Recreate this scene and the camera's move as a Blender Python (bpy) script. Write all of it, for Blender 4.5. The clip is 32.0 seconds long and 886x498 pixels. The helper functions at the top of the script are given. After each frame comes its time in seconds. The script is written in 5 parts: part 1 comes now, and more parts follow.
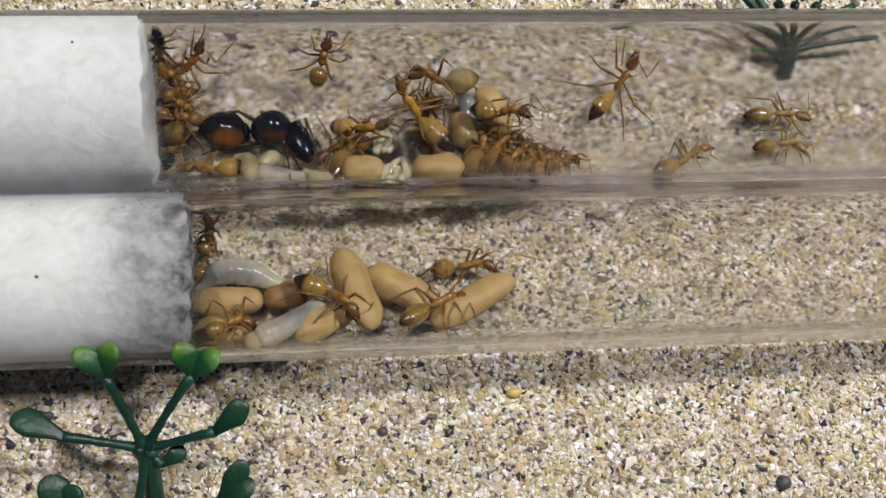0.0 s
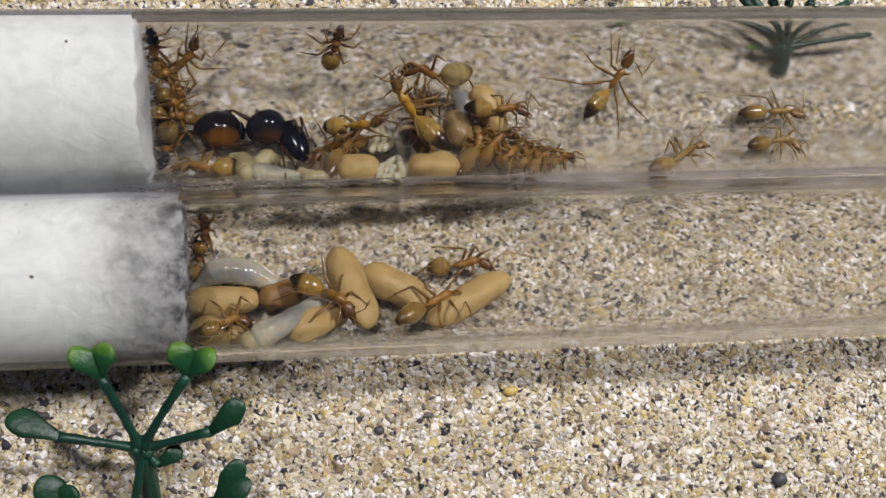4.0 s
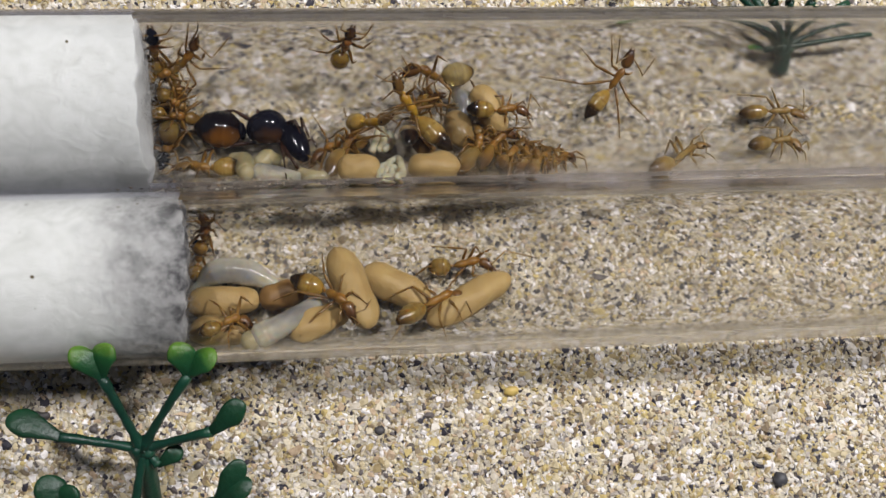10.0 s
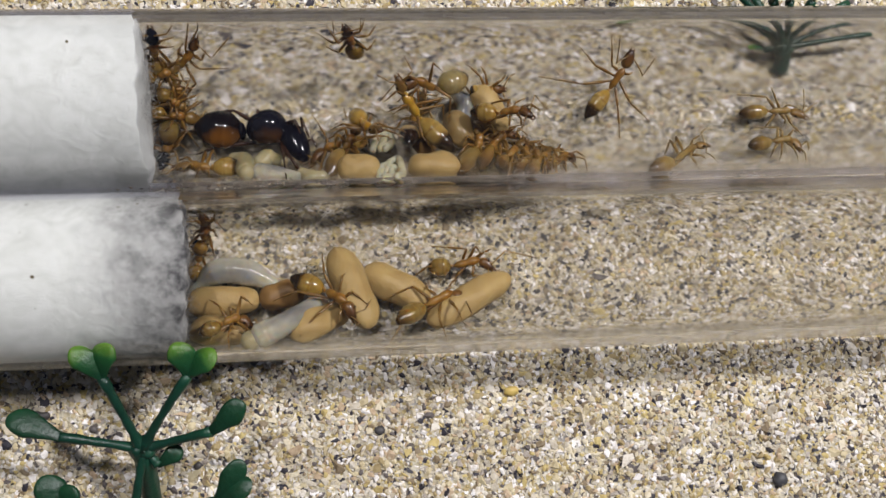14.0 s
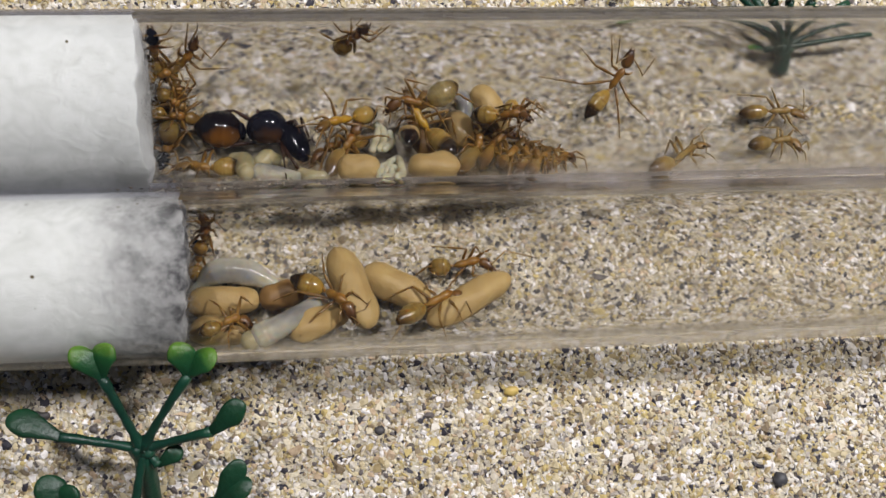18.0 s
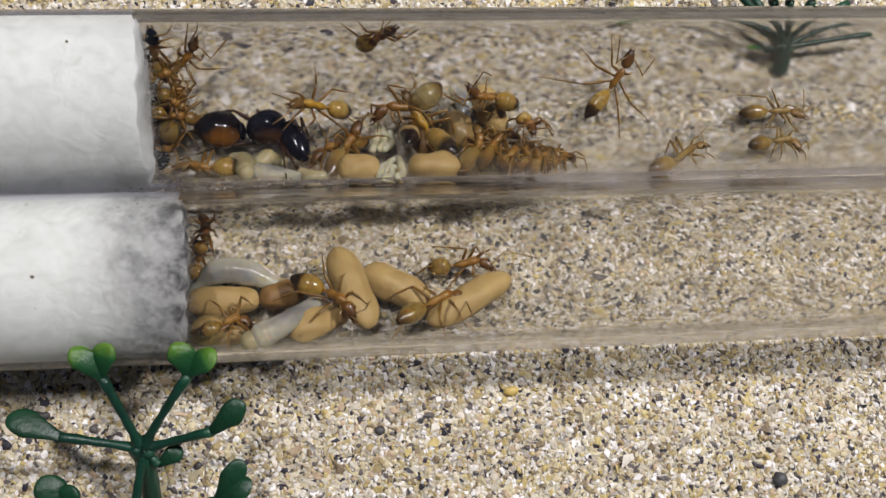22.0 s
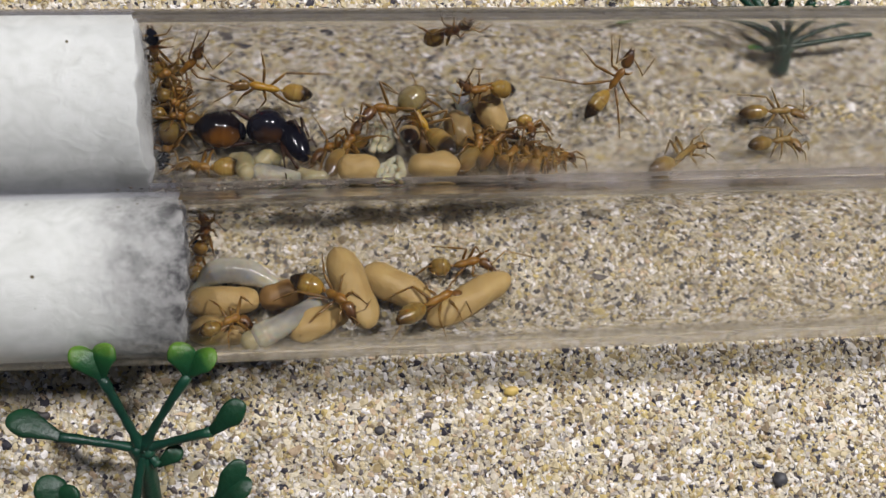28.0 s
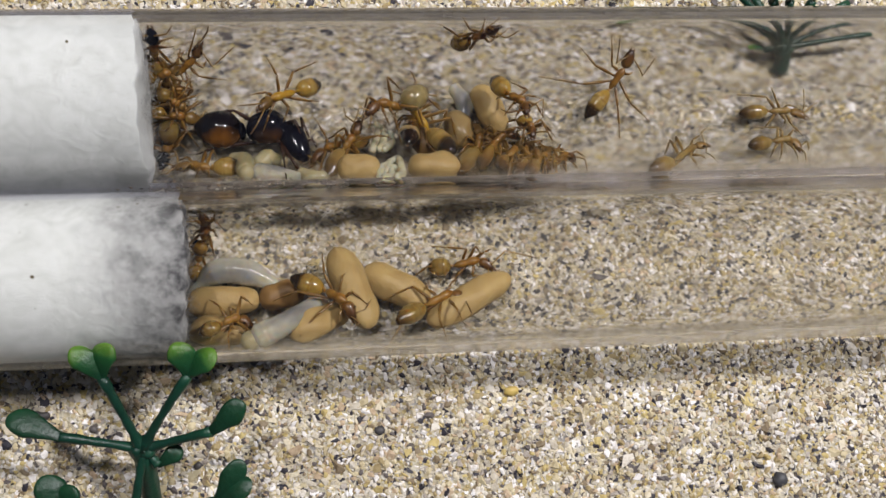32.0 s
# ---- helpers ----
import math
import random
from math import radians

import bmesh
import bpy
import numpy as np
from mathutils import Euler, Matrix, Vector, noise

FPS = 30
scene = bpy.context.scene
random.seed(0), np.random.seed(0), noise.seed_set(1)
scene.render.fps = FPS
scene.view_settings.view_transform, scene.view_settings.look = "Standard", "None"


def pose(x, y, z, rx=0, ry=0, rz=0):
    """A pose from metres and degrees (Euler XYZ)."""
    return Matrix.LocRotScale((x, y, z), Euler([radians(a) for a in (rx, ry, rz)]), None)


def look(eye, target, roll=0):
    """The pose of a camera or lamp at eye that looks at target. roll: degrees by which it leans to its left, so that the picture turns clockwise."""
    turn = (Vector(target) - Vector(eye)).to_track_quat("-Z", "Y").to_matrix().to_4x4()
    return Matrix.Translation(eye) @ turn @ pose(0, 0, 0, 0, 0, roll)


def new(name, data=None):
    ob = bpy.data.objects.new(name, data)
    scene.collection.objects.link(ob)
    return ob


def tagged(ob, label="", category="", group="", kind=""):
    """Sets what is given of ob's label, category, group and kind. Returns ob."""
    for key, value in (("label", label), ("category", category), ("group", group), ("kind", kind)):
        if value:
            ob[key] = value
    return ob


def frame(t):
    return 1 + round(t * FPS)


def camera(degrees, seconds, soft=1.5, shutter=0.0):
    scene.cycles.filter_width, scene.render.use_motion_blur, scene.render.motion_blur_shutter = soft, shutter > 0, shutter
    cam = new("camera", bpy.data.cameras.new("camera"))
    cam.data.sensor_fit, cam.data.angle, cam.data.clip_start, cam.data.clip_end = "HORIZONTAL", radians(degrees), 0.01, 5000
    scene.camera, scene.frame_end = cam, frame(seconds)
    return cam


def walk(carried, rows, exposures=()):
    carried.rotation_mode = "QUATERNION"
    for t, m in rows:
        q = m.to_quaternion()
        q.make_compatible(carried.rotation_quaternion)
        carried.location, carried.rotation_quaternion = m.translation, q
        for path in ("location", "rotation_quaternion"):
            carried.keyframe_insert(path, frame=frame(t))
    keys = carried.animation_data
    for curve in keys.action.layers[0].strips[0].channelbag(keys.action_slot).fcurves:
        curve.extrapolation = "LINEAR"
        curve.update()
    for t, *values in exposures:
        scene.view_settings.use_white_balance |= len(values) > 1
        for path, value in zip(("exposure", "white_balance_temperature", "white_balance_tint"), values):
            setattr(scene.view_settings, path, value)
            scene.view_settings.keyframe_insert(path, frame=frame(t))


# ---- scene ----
# Two glass tubes with an ant colony, lying on sand. Lengths below are in millimetres until MM makes metres of them.
MM = 0.001
cam = camera(55.187, 32.0, soft=1.5, shutter=0.5)
EYE = (0.0, -0.021737, 0.083202)
walk(cam, [
    (0.0, pose(*EYE, 6.273, -5.032, -2.14)),
    (0.5, pose(*EYE, 6.237, -5.324, -2.331)),
    (1.0, pose(*EYE, 6.22, -5.422, -2.391)),
    (1.5, pose(*EYE, 6.196, -5.458, -2.421)),
    (2.0, pose(*EYE, 6.196, -5.419, -2.394)),
    (2.5, pose(*EYE, 6.195, -5.376, -2.385)),
    (3.0, pose(*EYE, 6.196, -5.345, -2.39)),
    (3.5, pose(*EYE, 6.196, -5.315, -2.385)),
    (5.5, pose(*EYE, 6.197, -5.257, -2.393)),
    (6.0, pose(*EYE, 6.197, -5.257, -2.393)),
    (32.0, pose(*EYE, 6.197, -5.257, -2.393)),
], exposures=[(0.0, -0.06, 6500, 10), (32.0, -0.06, 6500, 10)])

scene.cycles.blur_glossy = 0.0

# ---- light: dim room, two small lamps above the table ----
world = bpy.data.worlds.new("room_light")
scene.world = world
world.use_nodes = True
world.node_tree.nodes["Background"].inputs[0].default_value = (0.58, 0.70, 1.0, 1)
world.node_tree.nodes["Background"].inputs[1].default_value = 0.080


def lamp(name, place, target, size, watts, colour):
    data = bpy.data.lights.new(name, "AREA")
    data.shape, data.size, data.energy, data.color = "DISK", size, watts, colour
    ob = new(name, data)
    ob.matrix_world = look(place, target)
    data.cycles.use_multiple_importance_sampling = False
    return ob


lamp("lamp_main", (0.158, 0.068, 0.229), (0.015, -0.008, 0.004), 0.024, 0.83, (0.98, 0.97, 0.99))
lamp("lamp_second", (-0.030, 0.078, 0.270), (0.01, -0.008, 0.004), 0.024, 0.47, (0.98, 0.97, 0.99))


# ---- materials ----
def material(name):
    m = bpy.data.materials.new(name)
    m.use_nodes = True
    nt = m.node_tree
    return m, nt, nt.nodes["Principled BSDF"]


def node(nt, kind, **values):
    n = nt.nodes.new(kind)
    for key, value in values.items():
        n.inputs[key.replace("_", " ")].default_value = value
    return n


def ramp(nt, fac, stops, constant=False):
    n = nt.nodes.new("ShaderNodeValToRGB")
    e = n.color_ramp.elements
    while len(e) < len(stops):
        e.new(0.5)
    for el, (p, c) in zip(e, stops):
        el.position, el.color = p, (*c, 1)
    if constant:
        n.color_ramp.interpolation = "CONSTANT"
    nt.links.new(fac, n.inputs[0])
    return n.outputs[0]


def coords(nt, kind="Object"):
    return nt.nodes.new("ShaderNodeTexCoord").outputs[kind]


def noise_tex(nt, vector, scale, detail=3.0, rough=0.5):
    n = node(nt, "ShaderNodeTexNoise", Scale=scale, Detail=detail, Roughness=rough)
    nt.links.new(vector, n.inputs["Vector"])
    return n


def mix(nt, kind, fac, a, b):
    n = nt.nodes.new("ShaderNodeMix")
    n.data_type, n.blend_type = "RGBA", kind
    for slot, v in ((0, fac), (6, a), (7, b)):
        if isinstance(v, (int, float)):
            n.inputs[slot].default_value = v
        elif isinstance(v, tuple):
            n.inputs[slot].default_value = (*v, 1)
        else:
            nt.links.new(v, n.inputs[slot])
    return n.outputs[2]


def bump(nt, b, height, strength, distance):
    n = node(nt, "ShaderNodeBump", Strength=strength, Distance=distance)
    nt.links.new(height, n.inputs["Height"])
    nt.links.new(n.outputs[0], b.inputs["Normal"])


def chitin(name, stops, rough=0.32, sss=0.35, coat=0.15, trans=0.0, under=None, shine=0.4):
    """Amber body shell; stops run along the part from its root to its tip."""
    m, nt, b = material(name)
    sep = nt.nodes.new("ShaderNodeSeparateXYZ")
    nt.links.new(coords(nt, "Generated"), sep.inputs[0])
    fine = noise_tex(nt, coords(nt), 1400.0, 3)
    add = nt.nodes.new("ShaderNodeMath")
    add.operation = "MULTIPLY_ADD"
    add.inputs[1].default_value = 0.10
    nt.links.new(fine.outputs[0], add.inputs[0])
    nt.links.new(sep.outputs[0], add.inputs[2])
    sub = nt.nodes.new("ShaderNodeMath")
    sub.operation = "SUBTRACT"
    sub.inputs[1].default_value = 0.05
    nt.links.new(add.outputs[0], sub.inputs[0])
    c = ramp(nt, sub.outputs[0], stops)
    if under:
        edge = nt.nodes.new("ShaderNodeMath")
        edge.operation = "MULTIPLY_ADD"
        edge.inputs[1].default_value = 0.25
        nt.links.new(noise_tex(nt, coords(nt), 700.0, 3).outputs[0], edge.inputs[0])
        slope = nt.nodes.new("ShaderNodeMath")
        slope.operation = "MULTIPLY_ADD"
        slope.inputs[1].default_value = under[2]
        flank = node(nt, "ShaderNodeMath")
        flank.operation = "MULTIPLY_ADD"
        flank.inputs[1].default_value, flank.inputs[2].default_value = under[3], under[4]
        nt.links.new(sep.outputs[1], flank.inputs[0])
        nt.links.new(sep.outputs[0], slope.inputs[0])
        nt.links.new(flank.outputs[0], slope.inputs[2])
        nt.links.new(slope.outputs[0], edge.inputs[2])
        c = mix(nt, "MIX", ramp(nt, edge.outputs[0], [(under[0] - 0.1, (0, 0, 0)), (under[0] + 0.16, (1, 1, 1))]), under[1], c)
    info = nt.nodes.new("ShaderNodeObjectInfo")
    c = mix(nt, "MULTIPLY", 0.5, c, ramp(nt, info.outputs["Random"], [(0, (0.7, 0.66, 0.58)), (1, (1, 1, 1))]))
    c = mix(nt, "MULTIPLY", 0.55, c, ramp(nt, noise_tex(nt, coords(nt), 1500.0, 4, 0.6).outputs[0], [(0.32, (0.5, 0.46, 0.40)), (0.62, (1, 1, 1))]))
    nt.links.new(c, b.inputs["Base Color"])
    b.inputs["Roughness"].default_value = rough
    b.inputs["Subsurface Weight"].default_value = sss
    b.inputs["Subsurface Radius"].default_value = (1.0, 0.8, 0.45)
    b.inputs["Subsurface Scale"].default_value = 0.0009
    b.inputs["Coat Weight"].default_value = coat
    b.inputs["Coat Roughness"].default_value = 0.11
    b.inputs["Transmission Weight"].default_value = trans
    b.inputs["IOR"].default_value = 1.45
    b.inputs["Specular IOR Level"].default_value = shine
    bump(nt, b, noise_tex(nt, coords(nt), 9000.0, 2).outputs[0], 0.2, 0.00002)
    return m


AMBER = chitin("amber_shell", [(0, (0.464, 0.244, 0.042)), (0.5, (0.433, 0.215, 0.034)), (1, (0.372, 0.172, 0.026))], sss=0.50, trans=0.45)
HONEY = chitin("honey_shell", [(0, (0.596, 0.353, 0.031)), (1, (0.562, 0.304, 0.025))], sss=0.55, trans=0.35)
TAN = chitin("tan_shell", [(0, (0.459, 0.308, 0.095)), (1, (0.393, 0.252, 0.072))], sss=0.50, trans=0.45)
BROWN = chitin("brown_shell", [(0, (0.333, 0.150, 0.026)), (1, (0.244, 0.095, 0.019))], sss=0.50, trans=0.15)
HEAD = chitin("head_shell", [(0, (0.196, 0.095, 0.021)), (0.6, (0.110, 0.045, 0.011)), (1, (0.032, 0.014, 0.005))], sss=0.45, trans=0.1)
HEAD_PALE = chitin("pale_head_shell", [(0, (0.245, 0.141, 0.030)), (0.7, (0.172, 0.091, 0.020)), (1, (0.090, 0.045, 0.011))], sss=0.50, trans=0.25)
LEG = chitin("leg_shell", [(0, (0.348, 0.188, 0.034)), (0.5, (0.252, 0.131, 0.026)), (1, (0.144, 0.073, 0.020))], sss=0.35, trans=0.35, rough=0.3)
LEG_PALE = chitin("pale_leg_shell", [(0, (0.415, 0.278, 0.090)), (1, (0.273, 0.170, 0.054))], sss=0.35, trans=0.4, rough=0.3)
GASTER_CLEAR = chitin("glassy_gaster", [(0, (0.510, 0.370, 0.101)), (0.30, (0.755, 0.620, 0.302)), (0.37, (0.571, 0.440, 0.176)), (0.40, (0.775, 0.640, 0.319)), (0.60, (0.673, 0.530, 0.235)),
                                        (0.64, (0.755, 0.620, 0.302)), (0.84, (0.459, 0.320, 0.109)), (1, (0.112, 0.060, 0.018))], rough=0.12, sss=0.60, coat=0.8, trans=0.64)
GASTER_PALE = chitin("pale_gaster", [(0, (0.438, 0.269, 0.050)), (0.34, (0.527, 0.347, 0.094)), (0.37, (0.367, 0.219, 0.050)), (0.41, (0.543, 0.367, 0.109)), (0.58, (0.447, 0.283, 0.070)),
                                     (0.62, (0.495, 0.325, 0.090)), (0.84, (0.239, 0.128, 0.027)), (1, (0.064, 0.032, 0.010))], rough=0.15, sss=0.65, coat=0.8, trans=0.55)
GASTER_AMBER = chitin("amber_gaster", [(0, (0.419, 0.241, 0.040)), (0.34, (0.449, 0.275, 0.056)), (0.37, (0.299, 0.167, 0.028)), (0.41, (0.459, 0.285, 0.060)), (0.62, (0.379, 0.216, 0.040)),
                                       (0.82, (0.249, 0.132, 0.028)), (1, (0.089, 0.049, 0.014))], rough=0.18, sss=0.65, coat=0.6, trans=0.45)
GASTER_TIP = chitin("dark_tipped_gaster", [(0, (0.514, 0.303, 0.051)), (0.32, (0.514, 0.337, 0.081)), (0.36, (0.367, 0.216, 0.045)), (0.40, (0.532, 0.362, 0.098)), (0.58, (0.422, 0.267, 0.068)), (0.66, (0.096, 0.049, 0.012)),
                                           (0.72, (0.039, 0.020, 0.007)), (1, (0.016, 0.009, 0.004))], rough=0.16, sss=0.65, coat=0.8, trans=0.35)
GASTER_BAND = chitin("banded_gaster", [(0, (0.383, 0.234, 0.065)), (0.32, (0.335, 0.206, 0.059)), (0.37, (0.080, 0.035, 0.012)), (0.52, (0.048, 0.021, 0.009)), (0.57, (0.080, 0.042, 0.015)), (0.60, (0.415, 0.297, 0.134)),
                                       (0.66, (0.351, 0.234, 0.094)), (0.70, (0.032, 0.014, 0.007)), (1, (0.012, 0.008, 0.006))], rough=0.16, sss=0.50, coat=0.8, trans=0.15)
GASTER_BROWN = chitin("brown_gaster", [(0, (0.367, 0.206, 0.040)), (0.34, (0.351, 0.199, 0.037)), (0.37, (0.224, 0.113, 0.020)), (0.41, (0.335, 0.184, 0.034)), (0.60, (0.239, 0.119, 0.022)), (0.80, (0.103, 0.049, 0.012)), (1, (0.039, 0.021, 0.007))], rough=0.18, sss=0.65, coat=0.6, trans=0.35)
HEAD_TAN = chitin("tan_head_shell", [(0, (0.371, 0.226, 0.068)), (0.7, (0.262, 0.149, 0.045)), (1, (0.131, 0.067, 0.023))], sss=0.50, trans=0.25)
GASTER_TAN = chitin("tan_gaster", [(0, (0.481, 0.328, 0.099)), (0.34, (0.459, 0.308, 0.090)), (0.37, (0.328, 0.205, 0.054)), (0.41, (0.437, 0.287, 0.081)), (0.60, (0.306, 0.185, 0.050)), (0.80, (0.153, 0.087, 0.027)), (1, (0.066, 0.037, 0.016))], rough=0.18, sss=0.65, coat=0.6, trans=0.4)
GASTER_OLIVE = chitin("olive_gaster", [(0, (0.366, 0.228, 0.039)), (0.36, (0.258, 0.148, 0.026)), (0.41, (0.366, 0.228, 0.042)), (0.6, (0.292, 0.167, 0.033)), (1, (0.130, 0.069, 0.016))], rough=0.22, sss=0.65, coat=0.5, trans=0.35)
BLACK = chitin("black_shell", [(0, (0.006, 0.005, 0.008)), (1, (0.004, 0.004, 0.009))], rough=0.16, sss=0.0, coat=0.0, shine=0.28)
QUEEN_GASTER = chitin("queen_gaster", [(0, (0.010, 0.006, 0.006)), (1, (0.004, 0.004, 0.007))], rough=0.14, sss=0.05, coat=0.0, shine=0.3, under=(0.44, (0.17, 0.066, 0.010), 0.30, -1.0, 1.0))
QUEEN_BACK = chitin("queen_back", [(0, (0.010, 0.009, 0.014)), (1, (0.008, 0.008, 0.014))], rough=0.15, sss=0.0, coat=0.0, shine=0.28, under=(0.22, (0.09, 0.038, 0.012), 0.0, 1.0, 0.0))
QUEEN_LEG = chitin("queen_leg", [(0, (0.05, 0.02, 0.01)), (1, (0.03, 0.015, 0.01))], rough=0.25, sss=0.0)
EYE_BLACK = chitin("eye_black", [(0, (0.012, 0.01, 0.01)), (1, (0.012, 0.01, 0.01))], rough=0.15, sss=0.0)


def soft_body(name, base, dark, sss, trans, rough, bump_scale=1500.0, bump_size=0.00004, spots=0.5, gut=None):
    m, nt, b = material(name)
    c = mix(nt, "MIX", ramp(nt, noise_tex(nt, coords(nt), 600.0, 4).outputs[0], [(0.35, (0, 0, 0)), (0.7, (spots, spots, spots))]), base, dark)
    if gut:
        # the meal inside shows through the skin of the back
        far = nt.nodes.new("ShaderNodeVectorMath")
        far.operation = "DISTANCE"
        far.inputs[1].default_value = (0.45, 0.5, 0.95)
        nt.links.new(coords(nt, "Generated"), far.inputs[0])
        wob = nt.nodes.new("ShaderNodeMath")
        wob.operation = "MULTIPLY_ADD"
        wob.inputs[1].default_value = 0.35
        nt.links.new(noise_tex(nt, coords(nt), 1300.0, 3).outputs[0], wob.inputs[0])
        nt.links.new(far.outputs["Value"], wob.inputs[2])
        c = mix(nt, "MIX", ramp(nt, wob.outputs[0], [(0.34, (0.9,) * 3), (0.70, (0, 0, 0))]), c, gut)
    info = nt.nodes.new("ShaderNodeObjectInfo")
    c = mix(nt, "MULTIPLY", 0.4, c, ramp(nt, info.outputs["Random"], [(0, (0.72, 0.66, 0.58)), (1, (1, 1, 1))]))
    nt.links.new(c, b.inputs["Base Color"])
    b.inputs["Roughness"].default_value = rough
    b.inputs["Subsurface Weight"].default_value = sss
    b.inputs["Subsurface Radius"].default_value = (1.0, 0.75, 0.45)
    b.inputs["Subsurface Scale"].default_value = 0.0009
    b.inputs["Transmission Weight"].default_value = trans
    b.inputs["IOR"].default_value = 1.38
    bump(nt, b, noise_tex(nt, coords(nt), bump_scale, 4, 0.6).outputs[0], 0.5, bump_size)
    return m


COCOON = soft_body("cocoon_silk", (0.44, 0.305, 0.12), (0.32, 0.205, 0.075), 0.3, 0.0, 0.5, 2600.0, 0.00022, spots=0.8)
# darker silk: one cocoon's own brown, and shade painted in for another
COCOON_BROWN_SHADED = soft_body("brown_and_shaded_silk", (0.25, 0.14, 0.045), (0.15, 0.075, 0.022), 0.3, 0.0, 0.5, 3600.0, 0.00007, spots=0.8)
LARVA = soft_body("larva_skin", (0.56, 0.485, 0.28), (0.43, 0.36, 0.185), 0.6, 0.42, 0.14, 900.0)
LARVA_CLEAR = soft_body("clear_larva_skin", (0.90, 0.87, 0.72), (0.80, 0.73, 0.52), 0.65, 0.60, 0.12, 900.0, gut=(0.34, 0.34, 0.36))
EGG = soft_body("egg_white", (0.72, 0.67, 0.47), (0.58, 0.52, 0.33), 0.6, 0.4, 0.12, 900.0)
PUPA = soft_body("naked_pupa", (0.32, 0.22, 0.09), (0.21, 0.13, 0.045), 0.5, 0.2, 0.3)
MECONIUM = soft_body("meconium_cap", (0.05, 0.025, 0.015), (0.02, 0.01, 0.01), 0.0, 0.0, 0.5)

# sand: one colour a grain
SAND, nt, b = material("sand_grains")
geo = nt.nodes.new("ShaderNodeNewGeometry")
c = ramp(nt, geo.outputs["Random Per Island"], [
    (0.00, (0.032, 0.028, 0.039)), (0.045, (0.120, 0.100, 0.096)), (0.09, (0.240, 0.179, 0.107)), (0.15, (0.400, 0.308, 0.150)), (0.22, (0.560, 0.438, 0.182)),
    (0.30, (0.600, 0.507, 0.321)), (0.42, (0.700, 0.617, 0.460)), (0.56, (0.570, 0.507, 0.407)), (0.66, (0.740, 0.677, 0.589)), (0.77, (0.440, 0.383, 0.332)),
    (0.82, (0.560, 0.418, 0.278)), (0.88, (0.880, 0.836, 0.813))], True)
grain_noise = noise_tex(nt, coords(nt), 2400.0, 3)
c = mix(nt, "MULTIPLY", 0.5, c, ramp(nt, grain_noise.outputs[0], [(0.34, (0.55, 0.48, 0.38)), (0.52, (1, 1, 1))]))
c = mix(nt, "MULTIPLY", 0.5, c, ramp(nt, noise_tex(nt, coords(nt), 230.0, 4, 0.6).outputs[0], [(0.36, (0.58, 0.54, 0.50)), (0.62, (1, 1, 1))]))
nt.links.new(c, b.inputs["Base Color"])
nt.links.new(ramp(nt, geo.outputs["Random Per Island"], [(0, (0.6,) * 3), (0.5, (0.85,) * 3), (1, (0.6,) * 3)]), b.inputs["Roughness"])
bump(nt, b, noise_tex(nt, coords(nt), 5200.0, 2).outputs[0], 0.4, 0.00005)

GROUND, nt, b = material("sand_bed")
v = nt.nodes.new("ShaderNodeTexVoronoi")
v.inputs["Scale"].default_value = 2600.0
nt.links.new(coords(nt), v.inputs["Vector"])
sep = nt.nodes.new("ShaderNodeSeparateColor")
nt.links.new(v.outputs["Color"], sep.inputs[0])
c = ramp(nt, sep.outputs[0], [(0, (0.035, 0.03, 0.042)), (0.09, (0.14, 0.115, 0.09)), (0.18, (0.36, 0.285, 0.13)), (0.30, (0.43, 0.37, 0.25)), (0.52, (0.50, 0.45, 0.34)), (0.74, (0.65, 0.61, 0.53)), (0.86, (0.30, 0.28, 0.26))], True)
c = mix(nt, "MULTIPLY", 0.5, c, ramp(nt, noise_tex(nt, coords(nt), 230.0, 4, 0.6).outputs[0], [(0.36, (0.58, 0.54, 0.50)), (0.62, (1, 1, 1))]))
nt.links.new(c, b.inputs["Base Color"])
b.inputs["Roughness"].default_value = 0.7
bump(nt, b, v.outputs["Distance"], 0.6, 0.00025)

PEBBLE, nt, b = material("pebble_stone")
info = nt.nodes.new("ShaderNodeObjectInfo")
c = ramp(nt, info.outputs["Random"], [(0, (0.06, 0.06, 0.065)), (1, (0.12, 0.10, 0.09))])
c = mix(nt, "MULTIPLY", 0.6, c, ramp(nt, noise_tex(nt, coords(nt), 2500.0, 4).outputs[0], [(0.3, (0.5, 0.5, 0.5)), (0.7, (1, 1, 1))]))
nt.links.new(c, b.inputs["Base Color"])
b.inputs["Roughness"].default_value = 0.55
PEBBLE_OCHRE = soft_body("ochre_stone", (0.62, 0.46, 0.15), (0.5, 0.34, 0.1), 0.1, 0.0, 0.35)

